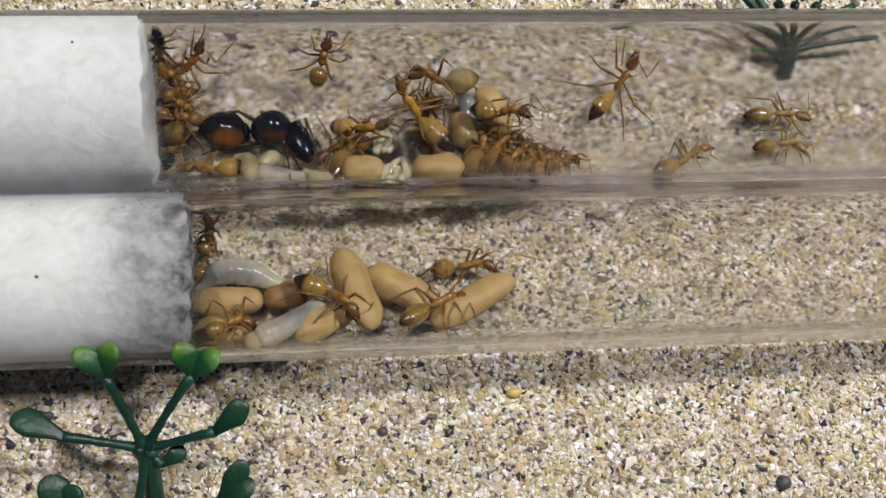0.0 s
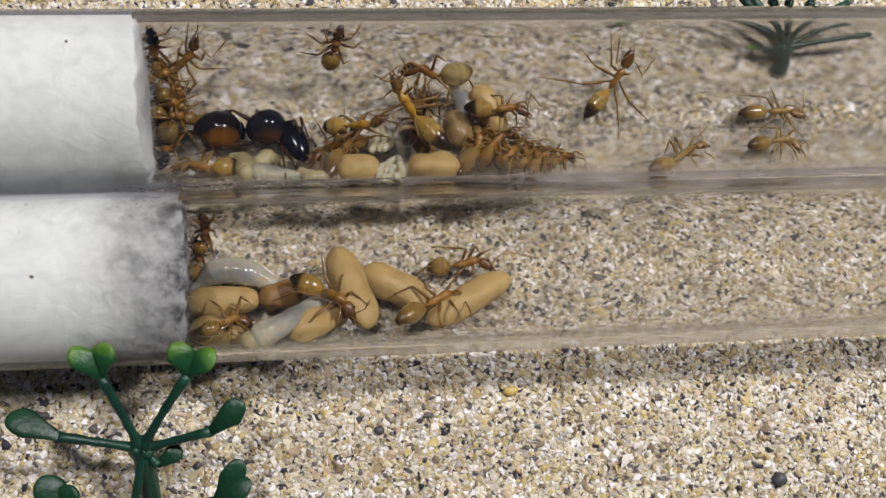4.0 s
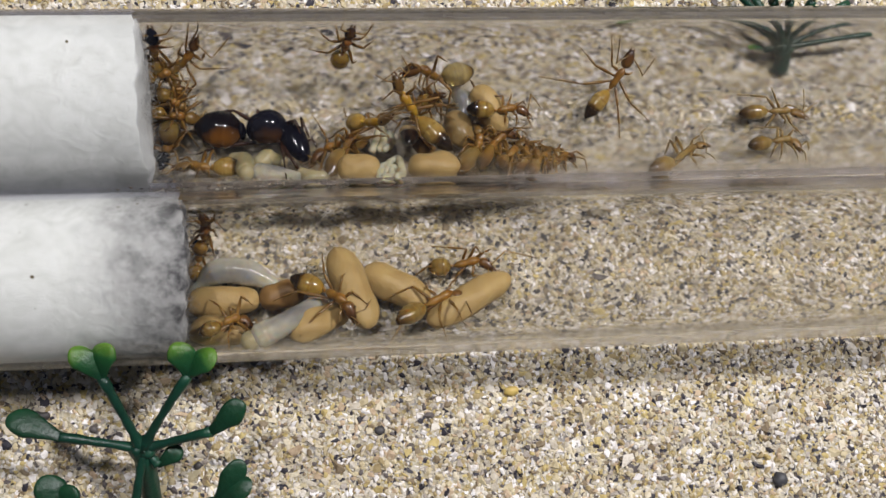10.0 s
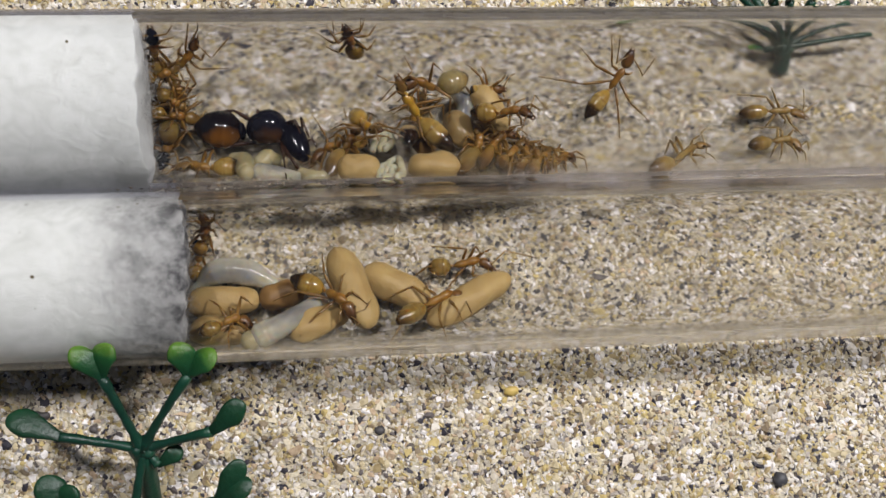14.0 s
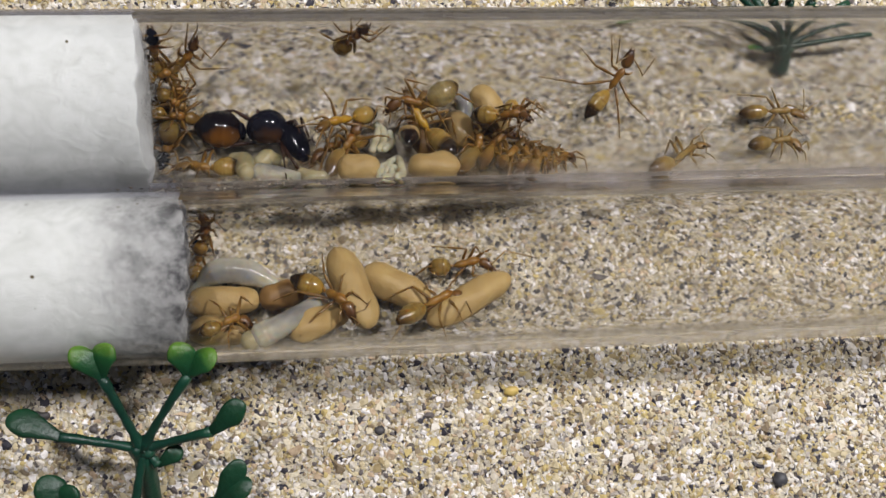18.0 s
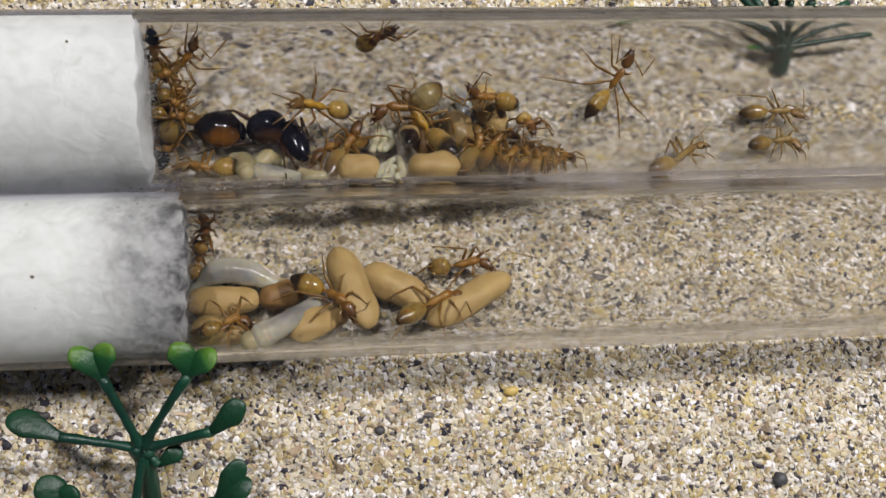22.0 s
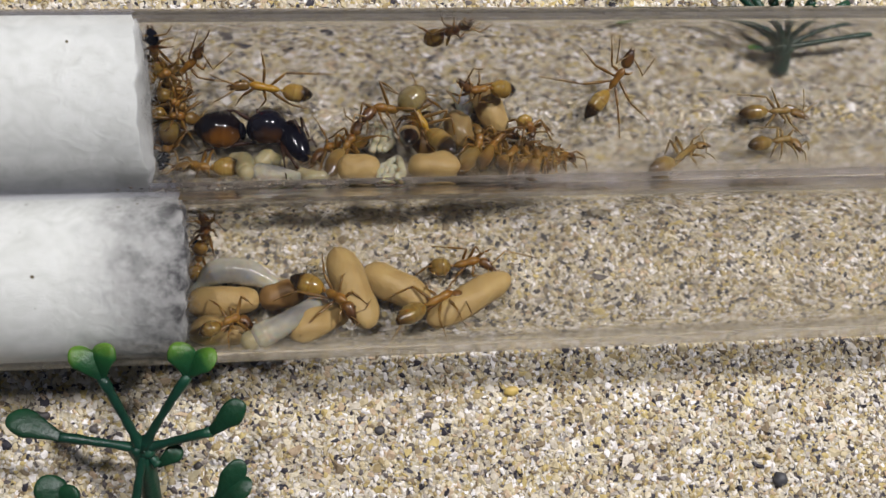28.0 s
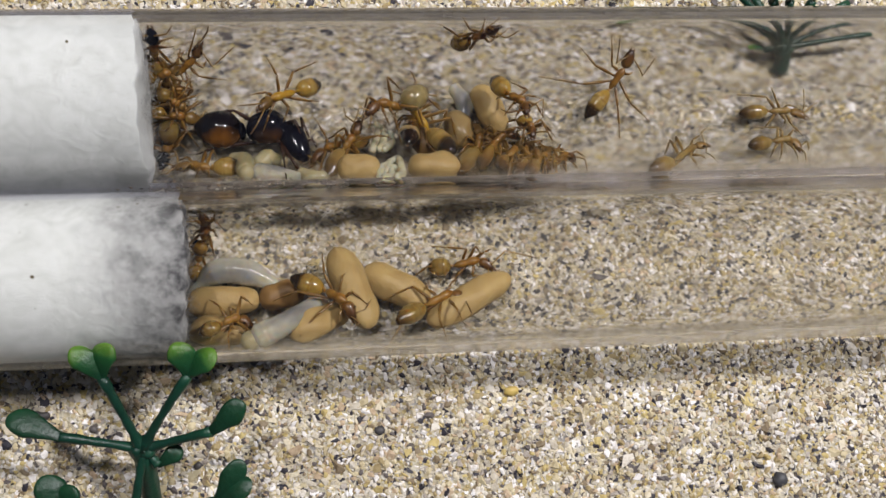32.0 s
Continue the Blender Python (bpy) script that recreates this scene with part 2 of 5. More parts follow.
# glass: clear body, haze painted into the lower wall
def glass(name, tint, uneven=1.0, haze=0.0):
    m, nt, b = material(name)
    b.inputs["Base Color"].default_value = (*tint, 1)
    b.inputs["Roughness"].default_value = 0.0
    b.inputs["IOR"].default_value = 1.47
    b.inputs["Transmission Weight"].default_value = 1.0
    wave = nt.nodes.new("ShaderNodeMapping")
    wave.inputs["Scale"].default_value = (60.0, 520.0, 520.0)
    nt.links.new(coords(nt), wave.inputs[0])
    low = nt.nodes.new("ShaderNodeSeparateXYZ")
    nt.links.new(coords(nt), low.inputs[0])
    # fine bump, stronger towards the floor, set to blur the sand the camera sees through it
    depth = node(nt, "ShaderNodeMath")
    depth.operation = "ADD"
    depth.inputs[1].default_value = 0.0081
    nt.links.new(low.outputs[2], depth.inputs[0])
    by_gap = node(nt, "ShaderNodeMath")
    by_gap.operation = "DIVIDE"
    by_gap.inputs[0].default_value = 0.0009
    by_gap.use_clamp = True
    nt.links.new(depth.outputs[0], by_gap.inputs[1])
    lower = nt.nodes.new("ShaderNodeMapRange")
    for k, val in ((1, 0.0010), (2, 0.0028), (3, 1.0), (4, 0.0)):
        lower.inputs[k].default_value = val
    nt.links.new(low.outputs[2], lower.inputs[0])
    less = node(nt, "ShaderNodeMath")
    less.operation = "POWER"
    less.inputs[1].default_value = 1.5
    nt.links.new(by_gap.outputs[0], less.inputs[0])
    both = node(nt, "ShaderNodeMath")
    both.operation = "MULTIPLY"
    nt.links.new(less.outputs[0], both.inputs[0])
    nt.links.new(lower.outputs[0], both.inputs[1])
    blur_mask = both.outputs[0]
    wash = nt.nodes.new("ShaderNodeMapping")
    wash.inputs["Scale"].default_value = (15000.0, 9000.0, 9000.0)
    nt.links.new(coords(nt), wash.inputs[0])
    rough_ = node(nt, "ShaderNodeBump", Strength=1.0, Distance=0.00008 * uneven)
    nt.links.new(mix(nt, "MIX", blur_mask, (0.5, 0.5, 0.5), noise_tex(nt, wash.outputs[0], 1.0, 2).outputs[0]), rough_.inputs["Height"])
    even = node(nt, "ShaderNodeBump", Strength=0.22, Distance=0.00006 * uneven)
    nt.links.new(noise_tex(nt, wave.outputs[0], 1.0, 3).outputs[0], even.inputs["Height"])
    nt.links.new(rough_.outputs[0], even.inputs["Normal"])
    nt.links.new(even.outputs[0], b.inputs["Normal"])
    if haze:
        # pale patchy film added to paint haze over the sand below
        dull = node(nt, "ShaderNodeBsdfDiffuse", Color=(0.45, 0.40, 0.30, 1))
        thick = ramp(nt, noise_tex(nt, coords(nt), 210.0, 6, 0.65).outputs[0], [(0.34, (haze * 0.4,) * 3), (0.7, (haze * 1.5,) * 3)])
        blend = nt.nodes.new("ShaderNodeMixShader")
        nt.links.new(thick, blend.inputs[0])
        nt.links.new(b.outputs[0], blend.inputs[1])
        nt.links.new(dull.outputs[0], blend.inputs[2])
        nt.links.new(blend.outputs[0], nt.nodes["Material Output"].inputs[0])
    return m


# the clear top of the wall, then its lower part with blurring bump and painted haze
GLASS_TOP = {1: glass("clean_tube_glass", (0.822, 0.818, 0.818), 0.06), 2: glass("clean_clearer_glass", (0.874, 0.868, 0.858), 0.05)}
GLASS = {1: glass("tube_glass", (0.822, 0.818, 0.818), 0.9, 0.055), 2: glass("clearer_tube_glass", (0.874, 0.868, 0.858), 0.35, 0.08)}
# dark edge bands, as seen from the camera, painted into the back flank's tint
GLASS_BAND = {1: glass("dark_band_glass", (0.032, 0.032, 0.052)), 2: glass("faint_band_glass", (0.68, 0.68, 0.78))}


# front strips: tube 1's lilac edge band is painted into the tint
GLASS_FRONT = {1: glass("lilac_band_glass", (0.74, 0.74, 0.86)), 2: glass("half_shadow_glass", (0.874, 0.868, 0.858), 0.35)}
# half clear, so that tube 2's front strip casts a half shadow
GLASS_FRONT[2].node_tree.nodes["Principled BSDF"].inputs["Alpha"].default_value = 0.55


# cotton
def cotton(name, stain):
    m, nt, b = material(name)
    co = coords(nt)
    map_ = nt.nodes.new("ShaderNodeMapping")
    map_.inputs["Scale"].default_value = (0.9, 1.0, 1.0)
    nt.links.new(co, map_.inputs[0])
    wool = noise_tex(nt, map_.outputs[0], 520.0, 10, 0.72)
    wool.inputs["Distortion"].default_value = 1.2
    c = ramp(nt, wool.outputs[0], [(0.28, (0.42, 0.42, 0.40)), (0.58, (0.535, 0.54, 0.525))])
    sep = nt.nodes.new("ShaderNodeSeparateXYZ")
    nt.links.new(co, sep.inputs[0])
    if stain:
        # grey mould that has crept in from the chamber's end
        near = nt.nodes.new("ShaderNodeMapRange")
        for k, val in ((1, -0.0085), (2, 0.0020), (3, -0.1), (4, 1.0)):
            near.inputs[k].default_value = val
        nt.links.new(sep.outputs[0], near.inputs[0])
        patch = noise_tex(nt, co, 260.0, 6, 0.58)
        mul = nt.nodes.new("ShaderNodeMath")
        mul.operation = "MULTIPLY_ADD"
        mul.inputs[1].default_value = 1.5
        nt.links.new(patch.outputs[0], mul.inputs[0])
        nt.links.new(near.outputs[0], mul.inputs[2])
        f = ramp(nt, mul.outputs[0], [(0.86, (0, 0, 0)), (1.0, (0.35,) * 3)])
        g = ramp(nt, noise_tex(nt, co, 560.0, 5, 0.6).outputs[0], [(0.40, (0.05, 0.048, 0.05)), (0.58, (0.27, 0.265, 0.26))])
        half = nt.nodes.new("ShaderNodeMath")
        half.operation = "MULTIPLY_ADD"
        half.inputs[1].default_value, half.inputs[2].default_value = 1.25, -1.05
        nt.links.new(mul.outputs[0], half.inputs[0])
        half.use_clamp = True
        c = mix(nt, "MIX", half.outputs[0], c, g)
    specks = noise_tex(nt, co, 1100.0, 1)
    c = mix(nt, "MIX", ramp(nt, specks.outputs[0], [(0.77, (0, 0, 0)), (0.80, (1, 1, 1))]), c, (0.10, 0.08, 0.05))
    nt.links.new(c, b.inputs["Base Color"])
    b.inputs["Roughness"].default_value = 0.9
    b.inputs["Subsurface Weight"].default_value = 0.6
    b.inputs["Subsurface Radius"].default_value = (1, 1, 0.95)
    b.inputs["Subsurface Scale"].default_value = 0.004
    swirl = nt.nodes.new("ShaderNodeTexWave")
    swirl.wave_type = "RINGS"
    for key, val in (("Scale", 130.0), ("Distortion", 22.0), ("Detail", 6.0), ("Detail Scale", 2.6)):
        swirl.inputs[key].default_value = val
    nt.links.new(map_.outputs[0], swirl.inputs["Vector"])
    wisp = nt.nodes.new("ShaderNodeMapRange")
    for k, val in ((1, -0.009), (2, -0.004), (3, 0.03), (4, 0.4)):
        wisp.inputs[k].default_value = val
    nt.links.new(sep.outputs[0], wisp.inputs[0])
    both = mix(nt, "MIX", wisp.outputs[0], wool.outputs[0], swirl.outputs[0])
    bump(nt, b, both, 0.28, 0.0003)
    return m


COTTON = cotton("clean_cotton", False)
COTTON_STAINED = cotton("mouldy_cotton", True)


def plastic(name, dark, bright, tip):
    m, nt, b = material(name)
    sep = nt.nodes.new("ShaderNodeSeparateXYZ")
    nt.links.new(coords(nt, "Generated"), sep.inputs[0])
    c = ramp(nt, sep.outputs[0], [(0.05, dark), (0.6, bright), (1, tip)])
    c = mix(nt, "MULTIPLY", 0.5, c, ramp(nt, noise_tex(nt, coords(nt), 700.0, 3).outputs[0], [(0.3, (0.5, 0.55, 0.5)), (0.65, (1, 1, 1))]))
    nt.links.new(c, b.inputs["Base Color"])
    b.inputs["Roughness"].default_value = 0.36
    b.inputs["Specular IOR Level"].default_value = 0.35
    b.inputs["Subsurface Weight"].default_value = 0.15
    b.inputs["Subsurface Scale"].default_value = 0.001
    bump(nt, b, noise_tex(nt, coords(nt), 2200.0, 4, 0.6).outputs[0], 0.6, 0.00012)
    return m


LEAF_GREEN = plastic("dark_green_plastic", (0.006, 0.028, 0.014), (0.007, 0.036, 0.016), (0.009, 0.048, 0.020))
LEAF_LIME = plastic("lime_tipped_plastic", (0.005, 0.034, 0.015), (0.011, 0.058, 0.016), (0.10, 0.21, 0.016))
STEM_GREEN = plastic("stem_plastic", (0.006, 0.032, 0.020), (0.008, 0.042, 0.026), (0.012, 0.060, 0.032))


# ---- mesh tools ----
def mesh(name, verts, faces, mat, smooth=True):
    me = bpy.data.meshes.new(name)
    me.from_pydata([tuple(v) for v in verts], [], faces)
    me.materials.append(mat)
    if smooth:
        me.polygons.foreach_set("use_smooth", [True] * len(me.polygons))
    me.update()
    return me


def rings(loops, cap=True):
    """Verts and faces of a skin over equal closed loops of points."""
    n, verts, faces = len(loops[0]), [p for l in loops for p in l], []
    for i in range(len(loops) - 1):
        for j in range(n):
            k = (j + 1) % n
            faces.append((i * n + j, i * n + k, (i + 1) * n + k, (i + 1) * n + j))
    if cap:
        faces.append(tuple(range(n - 1, -1, -1)))
        faces.append(tuple(range((len(loops) - 1) * n, len(loops) * n)))
    return verts, faces


def blob(profile, length, width, height, n=14, m=16, bend=0.0, wobble=0.0, seed=0.0, belly=0.0):
    """A rounded body along +x from 0 to length. profile(u): half width, 0 to 1. bend: sag of its middle in z."""
    loops = []
    for i in range(m + 1):
        u = 0.5 - 0.5 * math.cos(math.pi * i / m)
        r = max(profile(u), 0.004)
        lift = bend * 4 * u * (1 - u)
        loop = []
        for j in range(n):
            a = 2 * math.pi * j / n
            w = 1 + wobble * noise.noise((u * 3 + seed, math.cos(a) * 1.3, math.sin(a) * 1.3 + seed))
            z = math.sin(a) * height * r * w
            loop.append((u * length, math.cos(a) * width * r * w, (z if z > 0 else z * (1 + belly)) + lift))
        loops.append(loop)
    return rings(loops)


def rod(points, radii, n=7):
    """A tapering round rod along a polyline."""
    pts = [Vector(p) for p in points]
    loops, side = [], None
    for i, p in enumerate(pts):
        d = (pts[min(i + 1, len(pts) - 1)] - pts[max(i - 1, 0)]).normalized()
        ref = Vector((0, 0, 1)) if abs(d.z) < 0.9 else Vector((0, 1, 0))
        s = d.cross(ref).normalized() if side is None else (side - d * side.dot(d)).normalized()
        side, up = s, d.cross(s)
        loops.append([p + (s * math.cos(2 * math.pi * j / n) + up * math.sin(2 * math.pi * j / n)) * radii[i] for j in range(n)])
    return rings(loops)


def curve_points(a, b, c, n=6):
    """Points on a soft bend from a over b to c."""
    a, b, c = Vector(a), Vector(b), Vector(c)
    return [a * (1 - t) ** 2 + b * 2 * t * (1 - t) + c * t * t for t in (i / n for i in range(n + 1))]


def axes(origin, along, up):
    x = Vector(along).normalized()
    z = Vector(up)
    z = (z - x * z.dot(x)).normalized()
    y = z.cross(x)
    return Matrix(((x.x, y.x, z.x, origin[0]), (x.y, y.y, z.y, origin[1]), (x.z, y.z, z.z, origin[2]), (0, 0, 0, 1)))


def part(name, geometry, mat, parent, place=None, label=""):
    """One mesh object under a thing; geometry in its own space, place in its parent's."""
    ob = new(name, geometry if isinstance(geometry, bpy.types.Mesh) else mesh(name, *geometry, mat))
    ob.parent = parent
    if place is not None:
        ob.matrix_basis = place
    if label:
        tagged(ob, label)
    return ob


def scaled(geometry, k=MM):
    return [tuple(Vector(v) * k) for v in geometry[0]], geometry[1]


# ---- ground ----
def rough_sheet(size, cells):
    verts, faces = [], []
    for j in range(cells + 1):
        for i in range(cells + 1):
            verts.append(((i / cells - 0.5) * size, (j / cells - 0.5) * size, -0.00009))
    for j in range(cells):
        for i in range(cells):
            k = j * (cells + 1) + i
            faces.append((k, k + 1, k + cells + 2, k + cells + 1))
    return verts, faces


tagged(new("ground", mesh("ground", *rough_sheet(1.6, 40), GROUND)), "pale tan sand bed under the two glass tubes", "sand", kind="structure")


def sand_grains():
    """Loose grains over the stretch of sand that the camera sees: twelve-cornered lumps, each turned and stretched at random."""
    rng = np.random.default_rng(7)
    p = (1 + 5 ** 0.5) / 2
    ico = np.array([(-1, p, 0), (1, p, 0), (-1, -p, 0), (1, -p, 0), (0, -1, p), (0, 1, p), (0, -1, -p), (0, 1, -p), (p, 0, -1), (p, 0, 1), (-p, 0, -1), (-p, 0, 1)]) / (1 + p * p) ** 0.5
    tri = np.array([(0, 11, 5), (0, 5, 1), (0, 1, 7), (0, 7, 10), (0, 10, 11), (1, 5, 9), (5, 11, 4), (11, 10, 2), (10, 7, 6), (7, 1, 8),
                    (3, 9, 4), (3, 4, 2), (3, 2, 6), (3, 6, 8), (3, 8, 9), (4, 9, 5), (2, 4, 11), (6, 2, 10), (8, 6, 7), (9, 8, 1)])
    step = 0.345
    xs, ys = np.meshgrid(np.arange(-42, 66, step), np.arange(-47, 22, step))
    n = xs.size
    cx = xs.ravel() + rng.uniform(-0.5, 0.5, n) * step * 1.3
    cy = ys.ravel() + rng.uniform(-0.5, 0.5, n) * step * 1.3
    r = 0.212 * np.exp(rng.normal(0, 0.24, n))
    cz = rng.uniform(-0.10, 0.03, n) - r * 0.22 - 0.02
    stretch = np.exp(rng.normal(0, 0.30, (n, 3)))
    q = rng.normal(size=(n, 4))
    q /= np.linalg.norm(q, axis=1, keepdims=True)
    w, x, y, z = q.T
    rot = np.stack([np.stack([1 - 2 * (y * y + z * z), 2 * (x * y - z * w), 2 * (x * z + y * w)], -1),
                    np.stack([2 * (x * y + z * w), 1 - 2 * (x * x + z * z), 2 * (y * z - x * w)], -1),
                    np.stack([2 * (x * z - y * w), 2 * (y * z + x * w), 1 - 2 * (x * x + y * y)], -1)], 1)
    lump = ico[None] * np.exp(rng.normal(0, 0.36, (n, 12, 1))) * (r[:, None] * stretch)[:, None, :]
    verts = np.einsum("nij,nkj->nki", rot, lump) * (1, 1, 0.55) + np.stack([cx, cy, cz], -1)[:, None, :]
    verts = (verts * MM).reshape(-1, 3)
    faces = (tri[None] + 12 * np.arange(n)[:, None, None]).reshape(-1, 3)
    me = bpy.data.meshes.new("sand_grains")
    me.vertices.add(len(verts))
    me.vertices.foreach_set("co", verts.astype(np.float32).ravel())
    me.loops.add(faces.size)
    me.loops.foreach_set("vertex_index", faces.astype(np.int32).ravel())
    me.polygons.add(len(faces))
    me.polygons.foreach_set("loop_start", np.arange(0, faces.size, 3, dtype=np.int32))
    me.polygons.foreach_set("use_smooth", np.zeros(len(faces), dtype=bool))
    me.materials.append(SAND)
    me.update(calc_edges=True)
    return tagged(new("sand_grains", me), "loose cream, ochre, grey and black sand grains", "sand", kind="stuff")


sand_grains()


def pebble(x, y, r, mat, label, stretch=1.3, turn=0.0):
    geo_ = blob(lambda u: math.sqrt(max(0, 1 - (2 * u - 1) ** 2)), 2 * r * stretch, r, r * 0.8, 9, 8, wobble=0.6, seed=x)
    ob = new("pebble", mesh("pebble", *scaled(geo_), mat))
    ob.matrix_basis = pose(x * MM, y * MM, r * 0.3 * MM, 0, 0, turn) @ Matrix.Translation((-r * stretch * MM, 0, 0))
    return tagged(ob, label, "pebble", "pebbles in the sand")


# ---- tubes ----
TUBES = {1: (0.0, 8.0, 0.0, 8.0, 7.133), 2: (-15.574, 7.539, -0.002, 7.539, 6.722)}   # y and z of the axis, turn, outer and inner radius


def spot(k, s, a, h):
    """Metres of a place in tube k: s along it, a degrees up the back wall from the lowest line, h above the inner wall."""
    y, z, turn, _, bore = TUBES[k]
    r = bore - h
    across = r * math.sin(radians(a))
    return Vector((s * math.cos(turn) - across * math.sin(turn), y + s * math.sin(turn) + across * math.cos(turn), z - r * math.cos(radians(a)))) * MM


def inward(k, a):
    turn = TUBES[k][2]
    return Vector((math.sin(radians(a)) * math.sin(turn), -math.sin(radians(a)) * math.cos(turn), math.cos(radians(a))))


def tube_matrix(k):
    y, z, turn = TUBES[k][:3]
    return Matrix.Translation((0, y * MM, z * MM)) @ Matrix.Rotation(turn, 4, "Z")


def glass_tube(k, left, right, label):
    """A lab tube: round closed end, straight wall, rolled rim at its mouth; outer and inner skin in one mesh."""
    (ro, R_IN), n = TUBES[k][3:], 128
    prof = [(left + ro * (1 - math.cos(t)), max(ro * math.sin(t), 0.02)) for t in (math.pi / 2 * i / 10 for i in range(11))]
    prof += [(x, ro) for x in np.linspace(left + ro, right - 2, 24)[1:]]
    prof += [(right - 1.5, ro + 0.35), (right - 0.7, ro + 0.7), (right, ro + 0.5), (right + 0.15, ro - 0.3), (right, R_IN + 0.15), (right - 1.5, R_IN)]
    prof += [(x, R_IN) for x in np.linspace(right - 2, left + ro, 24)]
    prof += [(left + ro - R_IN * math.sin(t), max(R_IN * math.cos(t), 0.02)) for t in (math.pi / 2 * i / 10 for i in range(1, 11))]
    thing = tagged(new("glass_tube"), label, "test tube", "glass tubes of the colony")
    thing.matrix_basis = tube_matrix(k)
    cut = next(i for i, (x, r) in enumerate(prof) if x > right - 1.6)
    back = next(i for i, (x, r) in enumerate(prof) if i > cut + 4 and x < right - 1.4)
    whole = list(range(n))
    # the flanks as the camera sees them edge on: degrees up from the level of the axis, behind and in front
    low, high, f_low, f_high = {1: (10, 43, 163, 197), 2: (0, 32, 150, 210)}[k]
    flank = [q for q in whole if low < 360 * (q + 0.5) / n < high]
    front = [q for q in whole if f_low + 6 < 360 * (q + 0.5) / n < f_high]
    top = [q for q in whole if high < 360 * (q + 0.5) / n < f_low + 6]
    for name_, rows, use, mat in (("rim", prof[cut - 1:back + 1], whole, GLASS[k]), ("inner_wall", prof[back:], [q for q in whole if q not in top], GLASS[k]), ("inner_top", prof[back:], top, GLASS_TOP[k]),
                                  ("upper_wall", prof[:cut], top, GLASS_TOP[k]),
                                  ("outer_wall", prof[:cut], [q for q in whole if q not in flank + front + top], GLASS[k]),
                                  ("front_flank", prof[:cut], front, GLASS_FRONT[k]),
                                  ("outer_flank", prof[:cut], flank, GLASS_BAND[k])):
        verts, faces, last = [], [], None
        for row in rows:
            here = len(verts)
            for q in range(n):
                t = 2 * math.pi * q / n
                verts.append(Vector((row[0], row[1] * math.cos(t), row[1] * math.sin(t))) * MM)
            if last is not None:
                faces += [(last + q, last + (q + 1) % n, here + (q + 1) % n, here + q) for q in use]
            last = here
        piece_ = part(name_, (verts, faces), mat, thing)
        # of all the glass, only tube 2's front strip shades the sand
        piece_.visible_shadow = k == 2 and name_ == "front_flank"
    return thing


glass_tube(1, -92.0, 68.0, "clear glass test tube holding the queen ant, lying on sand")
glass_tube(2, -92.0, 68.0, "clear glass test tube with workers and cocoons, lying on sand")


def cotton_plug(k, end, back, mat, slant, label, dome=0.55, lean=0.0):
    """A wad that fills the bore: ragged domed face, bulging sides."""
    n, loops, R_IN = 72, [], TUBES[k][4]
    steps = [(back, 1.0)] + [(back + (end - back) * i / 26, 1.0) for i in range(1, 27)]
    steps += [(end + dome * math.sin(t), math.cos(t) ** 0.3) for t in (math.pi / 2 * i / 10 for i in range(1, 11))][:-1]
    steps += [(end + dome, 0.06)]
    for x, r in steps:
        loop = []
        for j in range(n):
            a = 2 * math.pi * j / n
            lump = noise.noise((x * 0.25, math.cos(a) * 2.2, math.sin(a) * 2.2)) * 0.10 + noise.noise((x * 0.9, math.cos(a) * 8, math.sin(a) * 8)) * 0.05
            rr = (R_IN + 0.03 + abs(lump) * 0.4) * r
            edge = max(0, 1 - (end + dome - x) / 6)
            dx = edge * (slant * math.sin(a) * r - lean * math.cos(a) * r + 0.45 * noise.noise((math.cos(a) * 1.5 * r, math.sin(a) * 1.5 * r, end)) + 0.42 * noise.noise((math.cos(a) * 6 * r, math.sin(a) * 6 * r, x)))
            loop.append(Vector((x + dx - end, rr * math.cos(a), rr * math.sin(a))) * MM)
        loops.append(loop)
    thing = tagged(new("cotton_plug"), label, "cotton wool", "cotton plugs")
    thing.matrix_basis = tube_matrix(k) @ Matrix.Translation((end * MM, 0, 0))
    part("wad", rings(loops), mat, thing)
    # stray fibres on the face
    rng = random.Random(int(end * 10))
    verts, faces = [], []
    for i in range(700):
        a, r = rng.uniform(0, 2 * math.pi), R_IN * 0.93 * math.sqrt(rng.random())
        p = Vector((dome * math.sqrt(max(0, 1 - (r / R_IN) ** 4.1)) - 0.14 + (slant * math.sin(a) - lean * math.cos(a)) * r / R_IN, r * math.cos(a), r * math.sin(a)))
        d = Vector((rng.uniform(-0.1, 1.0), rng.gauss(0, 1), rng.gauss(0, 1))).normalized() * rng.uniform(0.5, 1.6)
        q = p + d * 0.5 + Vector((rng.uniform(0, 0.5), rng.gauss(0, 0.2), rng.gauss(0, 0.2)))
        e = p + d
        if math.hypot(e.y, e.z) > R_IN * 0.96 or math.hypot(q.y, q.z) > R_IN * 0.96:
            continue
        v, f = rod([x * MM for x in curve_points(p, q, e, 4)], [0.000014] * 5, 3)
        faces += [tuple(k_ + len(verts) for k_ in fc) for fc in f]
        verts += v
    tagged(part("loose_fibres", (verts, faces), mat, thing), kind="stuff")
    return thing


# ---- ants ----
def in_tube(k, v):
    """World place of (along, across, up) in millimetres from tube k's axis; k = 0 is the ground."""
    return Vector(v) * MM if k == 0 else tube_matrix(k) @ (Vector(v) * MM)


def triples(numbers):
    return [numbers[i:i + 3] for i in range(0, len(numbers), 3)]


def up_at(k, p):
    """Away from the wall at the world place p, turned partly towards the camera to fit its view."""
    if k == 0:
        return Vector((0, 0, 1))
    v = tube_matrix(k).inverted() @ p / (TUBES[k][4] * MM)
    return (tube_matrix(k).to_3x3() @ Vector((0, -v.y - 0.10, -v.z + 0.45))).normalized()


